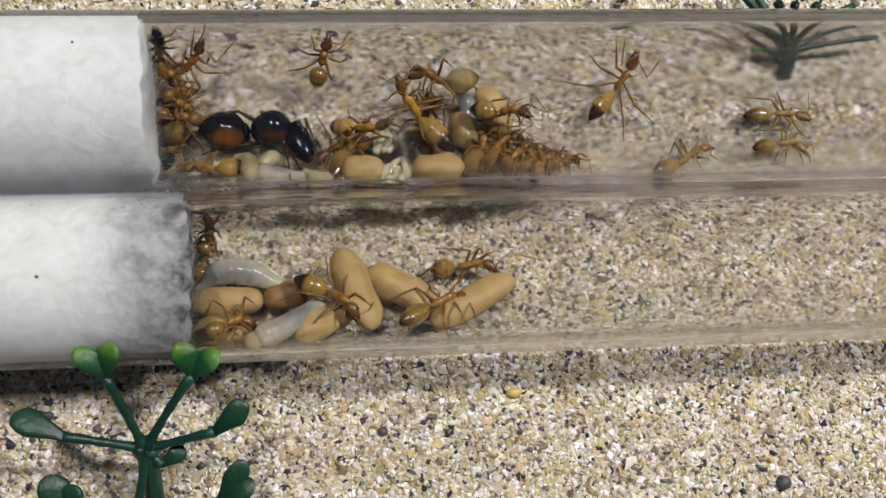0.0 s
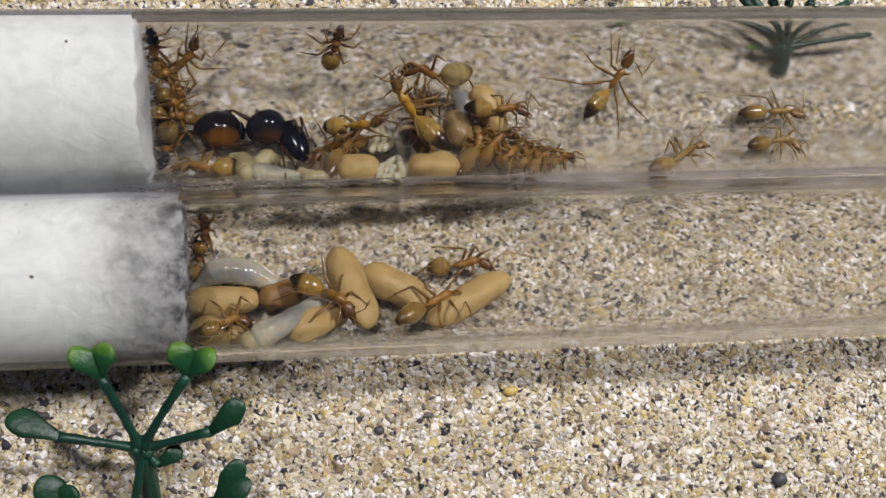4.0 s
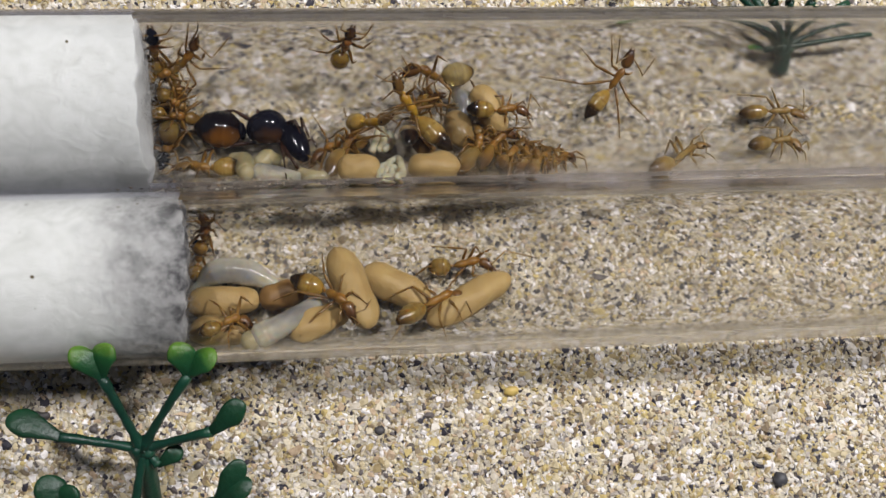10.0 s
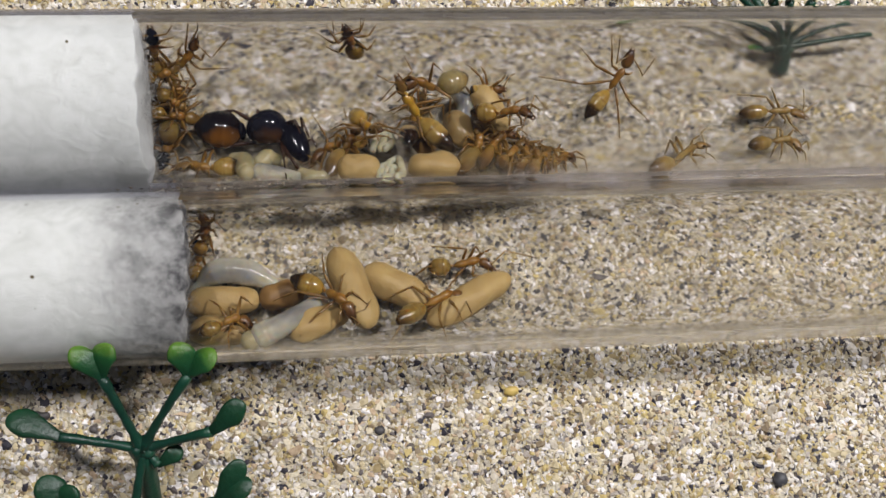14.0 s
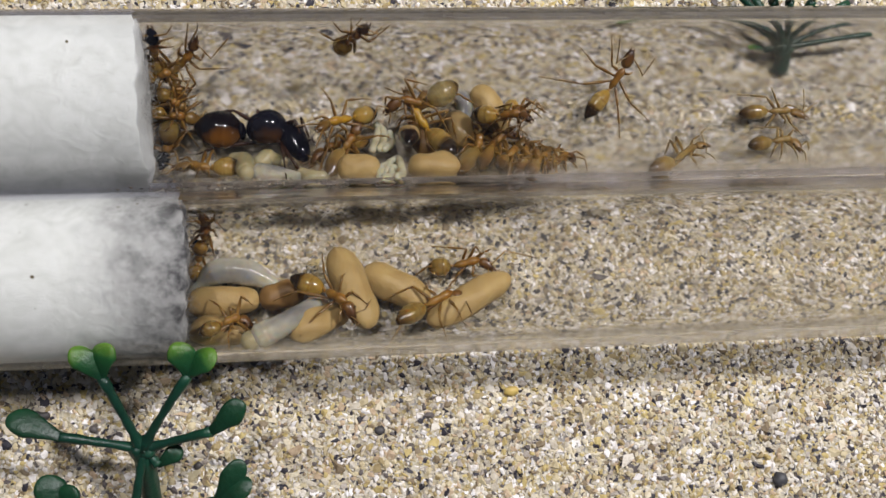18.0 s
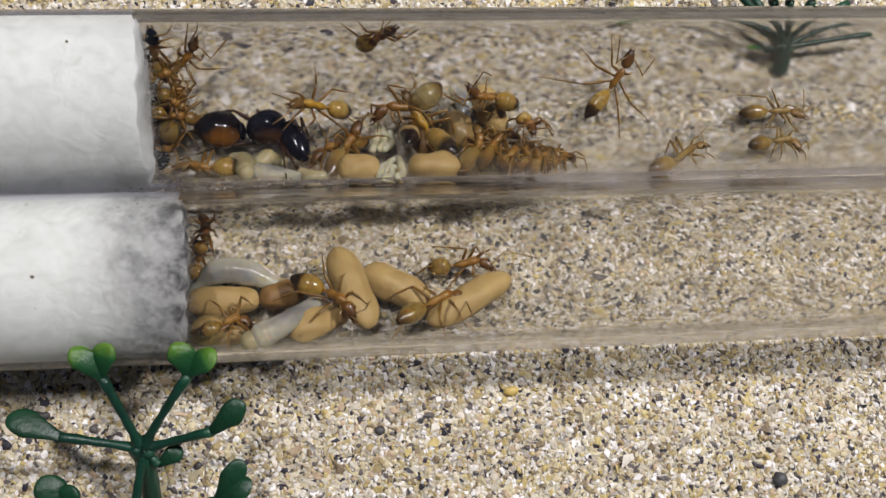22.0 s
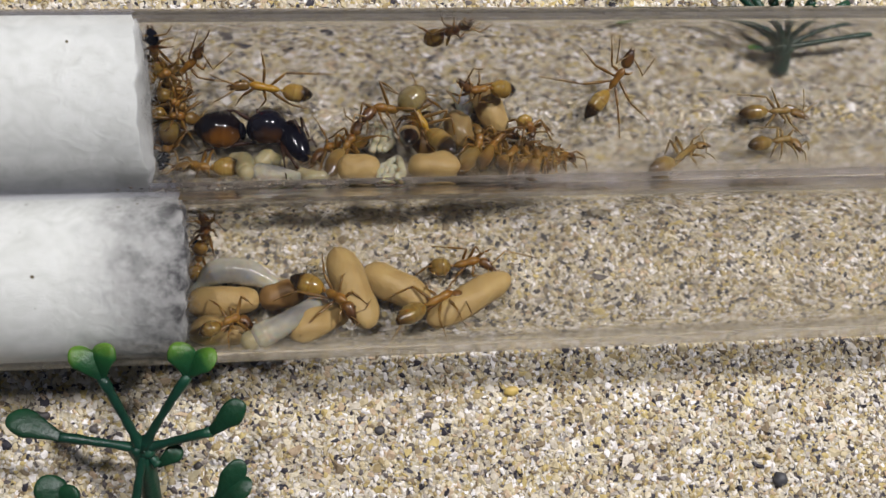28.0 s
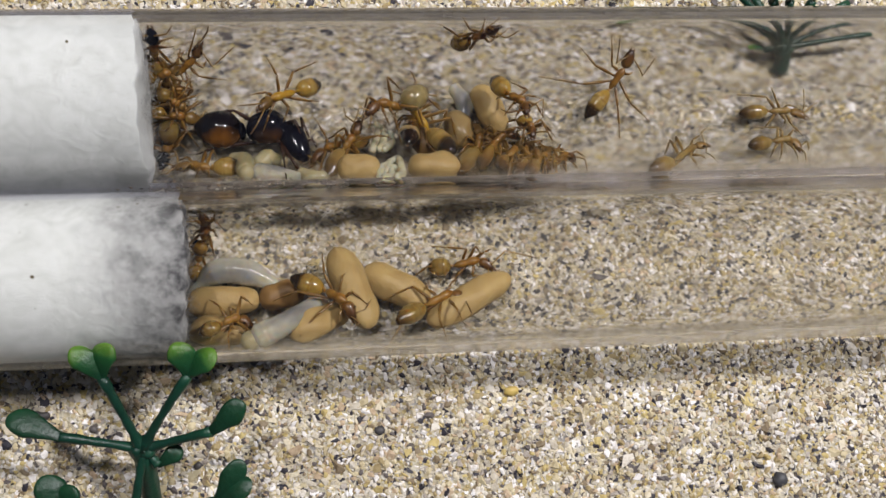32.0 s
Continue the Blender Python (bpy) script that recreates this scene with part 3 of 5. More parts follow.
def to_wall(k, p, h):
    """The place h millimetres off the wall nearest to p."""
    if k == 0:
        return Vector((p.x, p.y, h * MM))
    v = tube_matrix(k).inverted() @ p
    r = max(math.hypot(v.y, v.z), 1e-6)
    g = (TUBES[k][4] - h) * MM / r
    return tube_matrix(k) @ Vector((v.x, v.y * g, v.z * g))


def stance(k, g, h):
    """Pose of an ant whose gaster tip is at g and head front at h."""
    o = g.lerp(h, 0.58)
    return axes(o, h - g, up_at(k, o))


def head_profile(u):
    return math.sqrt(max(0, 1 - abs(2 * u - 1) ** 3.0)) * (1.04 - 0.44 * u ** 1.8)


def meso_profile(u):
    hump = 0.78 + 0.26 * math.exp(-((u - 0.76) / 0.17) ** 2) + 0.12 * math.exp(-((u - 0.24) / 0.16) ** 2) - 0.12 * math.exp(-((u - 0.47) / 0.05) ** 2)
    return math.sqrt(max(0, 1 - abs(2 * u - 1) ** 2.6)) * hump


def queen_profile(u):
    return math.sqrt(max(0, 1 - abs(2 * u - 1) ** 3.2)) * (0.80 + 0.22 * math.sin(math.pi * u ** 1.3) - 0.05 * math.exp(-((u - 0.30) / 0.03) ** 2))


def gaster_profile(u):
    """Four overlapping plates, each a little wider at its rear rim."""
    r = math.sin(math.pi * u ** 0.86) ** 0.56
    for a, b in ((0.0, 0.36), (0.36, 0.60), (0.60, 0.79), (0.79, 1.01)):
        if a <= u < b:
            r *= 0.965 + 0.05 * ((u - a) / (b - a)) ** 2
    return r


def ant(k, body, legs=None, feelers=None, wide=(0.55, 0.42, 0.86), shell=None, gaster=None, head=None, limb=None, label="", name="worker_ant", seed=0, stand=0.05):
    """An ant from its joints in tube k: head front, neck, waist, gaster tip. legs: knee and foot of those that do not stand by rule;
    feelers: elbow and tip of each; wide: half widths of head, mesosoma and gaster."""
    shell, gaster, head, limb = shell or AMBER, gaster or GASTER_TIP, head or HEAD, limb or LEG
    legs, rng = dict(legs or {}), random.Random(seed)
    H, N, P, G = (in_tube(k, v) for v in triples(body))
    hw, mw, gw = wide
    queen = name == "queen_ant"
    H = N + (H - N) * min(1.0, 3.3 * hw * MM / (H - N).length)
    M = stance(k, G, H)
    inv = M.inverted()
    H, N, P, G = (inv @ v for v in (H, N, P, G))
    z = Vector((0, 0, 1))
    thing = tagged(new(name), label, "ant", "ants of the colony")
    thing.matrix_basis = M
    thick = 1.55 if queen else 1.0

    def piece(nm, a, b, profile, w, h, mat, m=16, n=14, **more):
        L = (b - a).length / MM
        return part(nm, scaled(blob(profile, L, w, h, n, m, **more)), mat, thing, axes(a, b - a, z))

    axis = (N - P).normalized()
    piece("mesosoma", P - axis * 0.05 * MM, N + axis * 0.08 * MM, queen_profile if queen else meso_profile, mw, mw * 1.12, shell, 24, 16, bend=0.10 * mw)
    wdir = (G - P).normalized()
    part("petiole", scaled(blob(lambda u: math.sin(math.pi * u) ** 0.7, 0.46 * thick, mw * 0.40, mw * 0.82, 12, 10)), shell, thing, axes(P - axis * 0.06 * MM + z * 0.06 * MM, wdir, z))
    g_at = P + wdir * 0.26 * thick * MM
    piece("gaster", g_at, G, gaster_profile, gw, gw * 0.97, gaster, 48, 20, wobble=0.05, seed=seed)
    hd = piece("head", N, H, head_profile, hw, hw * 0.80, head, 18, 16)
    HL = (H - N).length / MM
    for sgn in (1, -1):
        eye = blob(lambda u: math.sin(math.pi * u) ** 0.6, 0.30 * thick, 0.085 * thick, 0.12 * thick, 8, 6)
        part("eye", scaled(eye), EYE_BLACK, hd, Matrix.Translation(Vector((HL * 0.34, sgn * hw * 0.80, hw * 0.34)) * MM))
        jaw = rod(curve_points((HL * 0.88, sgn * hw * 0.32, -0.06), (HL + 0.22, sgn * hw * 0.40, -0.10), (HL + 0.28, sgn * 0.04, -0.10), 4), [0.11, 0.10, 0.08, 0.06, 0.03], 6)
        part("mandible", scaled(jaw), HEAD, hd)
    # feelers: scape to the elbow, then the whip
    hinv = hd.matrix_basis.inverted()
    for i, sgn in enumerate((1, -1)):
        root = Vector((HL * 0.70, sgn * hw * 0.36, hw * 0.42)) * MM
        if feelers and len(feelers) > i and feelers[i]:
            elbow, tip = (hinv @ inv @ in_tube(k, v) for v in triples(feelers[i]))
        else:
            elbow = root + Vector((rng.uniform(0.1, 0.6), sgn * rng.uniform(0.8, 1.2), rng.uniform(0.0, 0.4))) * MM
            tip = elbow + Vector((rng.uniform(0.7, 1.5), sgn * rng.uniform(-0.3, 0.7), rng.uniform(-0.7, -0.2))) * MM
        pts = [root, root.lerp(elbow, 0.5) + z * 0.04 * MM, elbow] + curve_points(elbow, elbow.lerp(tip, 0.5) + z * 0.15 * MM, tip, 6)[1:]
        part("antenna", rod(pts, [r * thick for r in [0.000065, 0.00007, 0.000075, 0.00006, 0.00006, 0.000065, 0.000065, 0.000065, 0.00004]], 6), limb, hd)
    # legs: hip, thigh, shin, foot
    size = (N - P).length / MM
    for i, (cx, fx, fy) in enumerate(((0.80, 1.6, 1.5), (0.54, -0.1, 2.0), (0.32, -2.1, 1.9))):
        for sgn, tag in ((1, "l"), (-1, "r")):
            coxa = P.lerp(N, cx) + Vector((0, sgn * mw * 0.50, -mw * 0.55)) * MM
            given = legs.get(tag + str(i + 1))
            if given:
                knee, foot = (inv @ in_tube(k, v) for v in triples(given))
            else:
                raw = P.lerp(N, cx) + Vector((fx * rng.uniform(0.8, 1.4), sgn * fy * rng.uniform(0.9, 1.5), -1.0)) * MM
                foot = inv @ to_wall(k, M @ raw, stand)
                knee = coxa.lerp(foot, rng.uniform(0.42, 0.58)) + z * rng.uniform(0.8, 1.3) * MM + Vector((rng.uniform(-0.3, 0.3), 0, 0)) * MM
            way = (knee - coxa)
            f_ = [v - coxa for v in (coxa, coxa + way * 0.12 - z * 0.10 * MM, coxa.lerp(knee, 0.35), coxa.lerp(knee, 0.7), knee)]
            leg = part("leg", rod(f_, [r * thick for r in (0.00017, 0.00010, 0.00016, 0.00014, 0.000085)], 8), limb, thing, Matrix.Translation(coxa))
            shin = knee.lerp(foot, 0.55) + z * 0.08 * MM
            t_ = [v - knee for v in (knee, knee.lerp(shin, 0.35), knee.lerp(shin, 0.8), shin)]
            part("tibia", rod(t_, [r * thick for r in (0.00008, 0.00011, 0.000095, 0.00007)], 7), limb, leg, Matrix.Translation(knee - coxa))
            s_ = [v - shin for v in (shin, shin.lerp(foot, 0.4) - z * 0.02 * MM, shin.lerp(foot, 0.8), foot)]
            part("tarsus", rod(s_, [r * thick for r in (0.00006, 0.000055, 0.000048, 0.000035)], 6), limb, leg, Matrix.Translation(shin - coxa))
    return thing


# ---- brood ----
CRUMB, nt, b = material("crumb_mix")
geo_c = nt.nodes.new("ShaderNodeNewGeometry")
c = ramp(nt, geo_c.outputs["Random Per Island"], [(0, (0.05, 0.035, 0.02)), (0.3, (0.22, 0.14, 0.06)), (0.55, (0.45, 0.36, 0.20)), (0.8, (0.62, 0.57, 0.44))], True)
nt.links.new(mix(nt, "MULTIPLY", 0.5, c, noise_tex(nt, coords(nt), 4000.0, 2).outputs[0]), b.inputs["Base Color"])
b.inputs["Roughness"].default_value = 0.6


def cocoon(k, s1, a1, s2, a2, h1, h2, width, mat=None, cap=False, bend=0.1, label="tan silk ant cocoon in the brood pile", taper=0.12):
    p, q = spot(k, s1, a1, h1), spot(k, s2, a2, h2)
    L = (q - p).length / MM
    thing = tagged(new("cocoon"), label, "cocoon", "cocoons in the brood")
    thing.matrix_basis = axes(p, q - p, inward(k, (a1 + a2) / 2))
    prof = lambda u: math.sqrt(max(0, 1 - abs(2 * u - 1) ** 3.2)) * (1 - taper * (u - 0.5))
    part("case", scaled(blob(prof, L, width, width * 0.95, 20, 22, bend=bend, wobble=0.22, seed=s1)), mat or COCOON, thing)
    if cap:
        part("dark_end", scaled(blob(lambda u: math.sin(math.pi * u) ** 0.6, 0.35, 0.2, 0.24, 10, 8)), MECONIUM, thing, Matrix.Translation((L - 0.22) * MM * Vector((1, 0, 0))), "dark brown waste spot at the end")
    return thing


def smooth_path(pts, n):
    """n points a stretch on a curve through all pts, with the stretch number of each."""
    ends = [pts[0] * 2 - pts[1], *pts, pts[-1] * 2 - pts[-2]]
    line = []
    for i in range(len(pts) - 1):
        a, b, c, d = ends[i:i + 4]
        for q in range(n):
            t = q / n
            line.append((i + t, (b * 2 + (c - a) * t + (a * 2 - b * 5 + c * 4 - d) * t * t + (b * 3 - a - c * 3 + d) * t ** 3) * 0.5))
    return line + [(len(pts) - 1.0, pts[-1])]


def grub(pts, radii, segs, n=16):
    """Ringed soft body through pts with rounded ends."""
    line = smooth_path(pts, 14)
    out, rad, last = [], [], len(pts) - 1
    first, final = (line[1][1] - line[0][1]).normalized(), (line[-1][1] - line[-2][1]).normalized()
    for t in (88, 70, 50, 30, 12):
        out.append(line[0][1] - first * radii[0] * MM * math.sin(radians(t)))
        rad.append(radii[0] * MM * math.cos(radians(t)))
    for u, p in line:
        i = min(int(u), last - 1)
        r = radii[i] + (radii[i + 1] - radii[i]) * (0.5 - 0.5 * math.cos(math.pi * (u - i)))
        out.append(p)
        rad.append(r * MM * (1 - 0.05 * (0.5 + 0.5 * math.cos(u / last * segs * 2 * math.pi)) ** 4))
    for t in (12, 30, 50, 70, 88):
        out.append(line[-1][1] + final * radii[-1] * MM * math.sin(radians(t)))
        rad.append(radii[-1] * MM * math.cos(radians(t)))
    return rod(out, rad, n)


def larva(k, places, radii, mat, label, segs=12):
    """A grub: ringed body along its places in tube k, thinner at the mouth."""
    pts = [in_tube(k, v) for v in triples(places)]
    thing = tagged(new("larva"), label, "larva", "larvae in the brood")
    M = axes((pts[0] + pts[-1]) / 2, pts[-1] - pts[0], up_at(k, pts[1]))
    inv = M.inverted()
    pts = [inv @ p for p in pts]
    thing.matrix_basis = M
    part("body", grub(pts, radii, segs, 20), mat, thing)
    d = (pts[-1] - pts[-2]).normalized()
    hr = radii[-1] * 0.8
    hd = blob(lambda u: math.sqrt(max(0, 1 - abs(2 * u - 1) ** 2.2)), hr * 1.9, hr, hr * 0.95, 14, 12, wobble=0.12, seed=radii[0])
    part("head", scaled(hd), LARVA, thing, axes(pts[-1] + d * radii[-1] * 0.25 * MM, d, (0, 0, 1)))
    return thing


def young_pile(k, grubs, width, label):
    """A heap of small curled larvae."""
    thing = tagged(new("young_larvae"), label, "larvae", "heaps of young larvae")
    o = in_tube(k, grubs[0][:3])
    thing.matrix_basis = Matrix.Translation(o)
    for places in grubs:
        pts = [in_tube(k, v) - o for v in triples(places)]
        part("young_larva", grub([p - pts[0] for p in pts], (width * 0.85, width, width * 0.8), 7, 12), EGG, thing, Matrix.Translation(pts[0]))
    return thing


def crumbs(k, s1, s2, a1, a2, count, seed, label):
    """Bits of frass and husk along the wall."""
    rng = random.Random(seed)
    verts, faces = [], []
    for i in range(count):
        o = spot(k, s1 + (s2 - s1) * rng.random() ** 1.4, rng.uniform(a1, a2), 0.06)
        r = 0.05 + 0.13 * rng.random() ** 2
        v, f = blob(lambda u: math.sqrt(max(0, 1 - abs(2 * u - 1) ** 2.2)), r * rng.uniform(1.5, 3.5), r, r * 0.8, 6, 5, wobble=0.7, seed=i)
        m = Matrix.Translation(o) @ Euler((rng.uniform(0, 6), rng.uniform(0, 6), rng.uniform(0, 6))).to_matrix().to_4x4()
        faces += [tuple(q + len(verts) for q in fc) for fc in f]
        verts += [m @ (Vector(p) * MM) for p in v]
    return tagged(new("crumbs", mesh("crumbs", verts, faces, CRUMB)), label, "debris", kind="stuff")


def fibre(k, s1, a1, s2, a2, label):
    """A hair-thin white rod added on the wall in place of a lit streak."""
    p, q = spot(k, s1, a1, 0.03), spot(k, s2, a2, 0.03)
    ob = new("glint_rod", mesh("glint_rod", *rod([v - p for v in (p, p.lerp(q, 0.35), p.lerp(q, 0.7), q)], [0.00001, 0.000022, 0.00002, 0.00001], 5), COTTON))
    ob.matrix_basis = Matrix.Translation(p)
    return tagged(ob, label, "fibre", "stray fibres")


# ---- plastic plants ----
def paddle(u):
    return (0.34 + 0.66 * min(1.0, u / 0.60) ** 1.5) * math.sqrt(max(0, 1 - max(0, (u - 0.55) / 0.45) ** 2.4))


def plant(root, hub, branches, label, thick=1.0):
    """Moulded aquarium plant: stalks that meet in a hub, each ending in flat paddles. branches: end of the stalk, bend, lime or not, width, tips of its paddles."""
    thing = tagged(new("plastic_plant"), label, "artificial plant", "plastic plants")
    thing.matrix_basis = Matrix.Translation(Vector(root) * MM)
    o, hb = Vector((0, 0, 0)), (Vector(hub) - Vector(root)) * MM
    part("stalk", rod(curve_points(o, (o + hb) / 2 + Vector((0.0003, 0, 0)), hb, 6), [r * 0.00115 * thick for r in (1, 0.9, 0.85, 0.85, 0.85, 0.9, 0.8)], 10), STEM_GREEN, thing)
    part("hub", scaled(blob(lambda u: math.sin(math.pi * u) ** 0.6, 2.9 * thick, 1.25 * thick, 1.05 * thick, 16, 12, wobble=0.5)), STEM_GREEN, thing, Matrix.Translation(hb - Vector((0.00145 * thick, 0, 0))))
    for n_, (tip, sag, lime, width, ends, *low) in enumerate(branches):
        t = (Vector(tip) - Vector(root)) * MM
        root_ = o.lerp(hb, low[0]) if low else hb
        pts = curve_points(root_, root_.lerp(t, 0.5) + Vector(sag) * MM, t, 9)
        rad = [(0.00052 - 0.00010 * math.sin(math.pi * min(1, u * 1.1)) + 0.00042 * max(0, 1 - u * 5) ** 1.5) * thick * (1 + 0.10 * math.sin(u * 23 + n_)) for u in (q / 9 for q in range(10))]
        stem = part("branch", rod(pts, rad, 9), STEM_GREEN, thing)
        for q, end in enumerate(ends):
            e = (Vector(end) - Vector(root)) * MM
            along = e - t
            length = along.length / MM
            tilt = Matrix.Rotation(radians((14, -14)[q % 2]), 3, along.normalized())
            leaf = blob(paddle, length * 1.06, width, width * 0.26, 18, 18, bend=0.22, wobble=0.22, seed=length + n_)
            part("leaf", scaled(leaf), LEAF_LIME if lime else LEAF_GREEN, stem, axes(t - along * 0.06, along, tilt @ Vector((0, 0.15, 1))), "lime-tipped green leaf" if lime else "")
    return thing


def keyed(k, thing, rows):
    """Keys an ant that walks in tube k: seconds, gaster tip and head front."""
    walk(thing, [(t, stance(k, in_tube(k, v[:3]), in_tube(k, v[3:]))) for t, *v in rows])


def stride(thing, start, end, step, swing):
    """Swings the six legs to and fro in two threes while an ant walks; they stand before and after."""
    legs = [o for o in thing.children if o.name.split(".")[0] == "leg"]
    for i, leg in enumerate(legs):
        rest = leg.matrix_basis.copy()
        side = 1 if i % 2 == 0 else -1
        sign = 1 if i in (0, 3, 4) else -1
        rows, t, n = [(0.0, rest), (start, rest)], start + step, 0
        while t < end:
            ang = swing * sign * side * (1 if n % 2 == 0 else -1)
            rows.append((t, rest @ Matrix.Rotation(radians(ang), 4, "Z")))
            t, n = t + step, n + 1
        rows += [(end, rest)] + ([(32.0, rest)] if end < 32.0 else [])
        walk(leg, rows)


# ---- who is where ----
cotton_plug(1, -18.95, -75.0, COTTON, 1.4, "clean white cotton wool plug inside the glass tube", lean=0.45)
cotton_plug(2, -16.1, -75.0, COTTON_STAINED, 2.0, "white cotton wool plug with grey mould at its end")
ant(1, (-17.37, 5.86, 3.37, -17.65, 5.11, 0.85, -18.04, 4.98, -1.6, -18.28, 3.54, -3.85), {"l1": (-18.3, 5.15, 2.28, -18.81, 6.07, 2.17), "r1": (-16.68, 4.91, 2.09, -16.19, 6.41, -0.64), "l2": (-19.02, 4.63, 0.21, -20.43, 5.93, -2.52), "r2": (-16.43, 4.41, 1.77, -16.61, 6.08, -2.12)}, head=BLACK, gaster=GASTER_AMBER, wide=(0.62, 0.48, 0.95), seed=1, stand=0.69,
    label="amber worker ant with a black head clinging to the cotton")
ant_beside_cotton = ant(1, (-14.15, 6.7, -0.65, -15.05, 5.35, -2.67, -16.96, 4.11, -4.42, -18.27, 3.17, -5.14), {"l1": (-15.56, 5.08, -1.93, -14.59, 7.05, 0.69), "l2": (-16.3, 5.02, -2.07, -16.01, 6.36, -3.12), "l3": (-17.4, 4.27, -3.36, -17.91, 5.64, -4.29), "r1": (-14.37, 4.47, -3.09, -14.03, 5.96, -3.83), "r2": (-14.82, 3.88, -3.81, -12.3, 4.33, -5.61), "r3": (-15.37, 2.71, -4.71, -16.55, 2.45, -6.65)}, feelers=[(-13.42, 5.52, 2.63, -13.27, 5.83, 3.18), (-13.51, 4.66, -3.17, -11.44, 6.01, -1.21)], seed=2, wide=(0.52, 0.42, 0.8), gaster=GASTER_AMBER,
    label="amber worker ant with a dark head beside the cotton plug")
ant(1, (-16.27, 4.47, -3.34, -16.97, 3.69, -2.36, -18.05, 3.38, -2.87, -19.42, 3.35, -2.9), seed=3, gaster=GASTER_AMBER, head=HEAD_PALE, wide=(0.5, 0.45, 0.75), stand=1.33,
    label="orange worker ant packed against the cotton plug")
ant(1, (-17.49, 3.81, -4.68, -16.54, 2.82, -4.11, -16.54, 2.07, -4.59, -18.37, 1.28, -4.87), {"l1": (-15.23, 2.4, -3.73, -16.29, 2.22, -5.88), "l2": (-15.81, 1.89, -4.01, -16.66, 1.49, -6.1), "r1": (-19.16, 2.12, -3.89, -20.2, 2.88, -5.59), "r2": (-19.06, 1.03, -4.31, -20.11, 1.65, -6.06)}, seed=7, gaster=GASTER_AMBER, head=HEAD_PALE, wide=(0.52, 0.46, 0.98), stand=0.85,
    label="orange worker ant clinging to others before the cotton")
ant(1, (-14.58, -0.48, -5.65, -16.05, -0.11, -4.38, -17.5, -0.02, -4.43, -19.6, 0.51, -4.4), {"l1": (-15.26, 0.6, -3.79, -14.43, 1.75, -5.53), "l2": (-16.36, 1.03, -3.69, -16.39, 2.29, -5.33), "r1": (-15.71, -1.79, -3.39, -17.09, -1.7, -5.55), "r2": (-18.85, -0.32, -3.82, -20.36, 0.22, -5.8), "r3": (-17.27, -1.39, -3.57, -18.98, -2.03, -5.44)}, seed=4, gaster=GASTER_AMBER, head=HEAD_PALE, wide=(0.68, 0.46, 0.7), stand=1.33,
    label="amber worker ant reaching from the cotton to the queen")
ant(1, (-17.69, 2.28, -6.02, -17.63, 1.05, -5.28, -17.52, -0.03, -5.43, -17.71, -2.91, -4.59), seed=5, gaster=GASTER_PALE, head=HEAD_PALE, wide=(0.5, 0.48, 1.02), stand=0.53,
    label="amber worker ant with a pale gaster by the cotton")
ant(1, (-18.14, -5.62, -3.71, -17.96, -3.55, -4.76, -17.57, -2.47, -5.61, -18.39, -0.71, -6.29), {"l1": (-16.89, -3.59, -4.08, -16.4, -5.37, -4.62), "r1": (-18.9, -3.14, -4.43, -19.61, -3.61, -6.09)}, seed=10, head=BLACK, gaster=GASTER_BROWN, wide=(0.66, 0.5, 0.8),
    label="dark-headed worker ant low at the cotton")
ant(1, (-16.91, -5.37, -3.16, -15.19, -5.31, -2.64, -13.35, -5.72, -1.58, -10.37, -5.56, -2.06), {"r1": (-15.62, -4.31, -3.31, -17.38, -4.62, -5.37), "r2": (-14.16, -3.66, -4.02, -14.27, -4.57, -5.41), "r3": (-13.51, -3.54, -4.12, -13.32, -4.18, -5.72), "l1": (-14.84, -5.37, -0.84, -16.19, -6.13, -3.54), "l2": (-14.15, -5.91, -0.77, -14.76, -6.66, -2.41), "l3": (-13.31, -6.03, -0.73, -13.44, -6.71, -2.27)}, seed=6, wide=(0.62, 0.52, 1.0), gaster=GASTER_TIP, head=HEAD_PALE,
    label="amber worker ant with a dark-tipped gaster low by the cotton")
ant(1, (-17.82, -1.56, -5.11, -18.38, -0.38, -5.77, -18.48, 0.75, -5.78, -18.89, 2.33, -5.35), seed=25, gaster=GASTER_BROWN, head=HEAD_PALE, wide=(0.5, 0.45, 0.8), stand=0.21,
    label="orange worker ant hidden among others at the cotton")
ant(1, (-15.94, 0.65, -5.14, -16.41, 0.87, -3.89, -17.1, 1.3, -3.82, -18.43, 2.18, -3.39), seed=8, gaster=GASTER_AMBER, wide=(0.46, 0.42, 0.7), head=HEAD_PALE, stand=1.65,
    label="orange worker ant stretched across the others by the cotton")
ant(1, (-4.76, -5.37, -4.06, -6.68, -1.03, -4.93, -10.43, -1.65, -4.86, -15.29, -1.1, -4.91), {"l2": (-9.29, 0.15, -3.53, -9.07, -1.24, -4.57), "r2": (-7.16, -2.92, -3.97, -6.38, -7.07, 0.68), "r1": (-5.81, -5.47, -0.84, -5.13, -6.7, -2.15), "l1": (-5.83, -0.93, -3.62, -5.36, -2.18, -3.97), "r3": (-13.31, -3.19, -4.76, -15.32, -3.6, -6.04), "l3": (-11.47, 0.35, -4.32, -15.25, 0.62, -7.01)}, feelers=[(-5.38, -0.08, -5.63, -4.68, -2.13, -5.75), (-4.38, -2.4, -5.1, -3.93, -3.32, -5.16)], seed=11, name="queen_ant", wide=(1.3, 1.68, 1.92), shell=QUEEN_BACK, gaster=QUEEN_GASTER, head=BLACK, limb=QUEEN_LEG,
    label="large glossy black queen ant with an orange-brown gaster base")
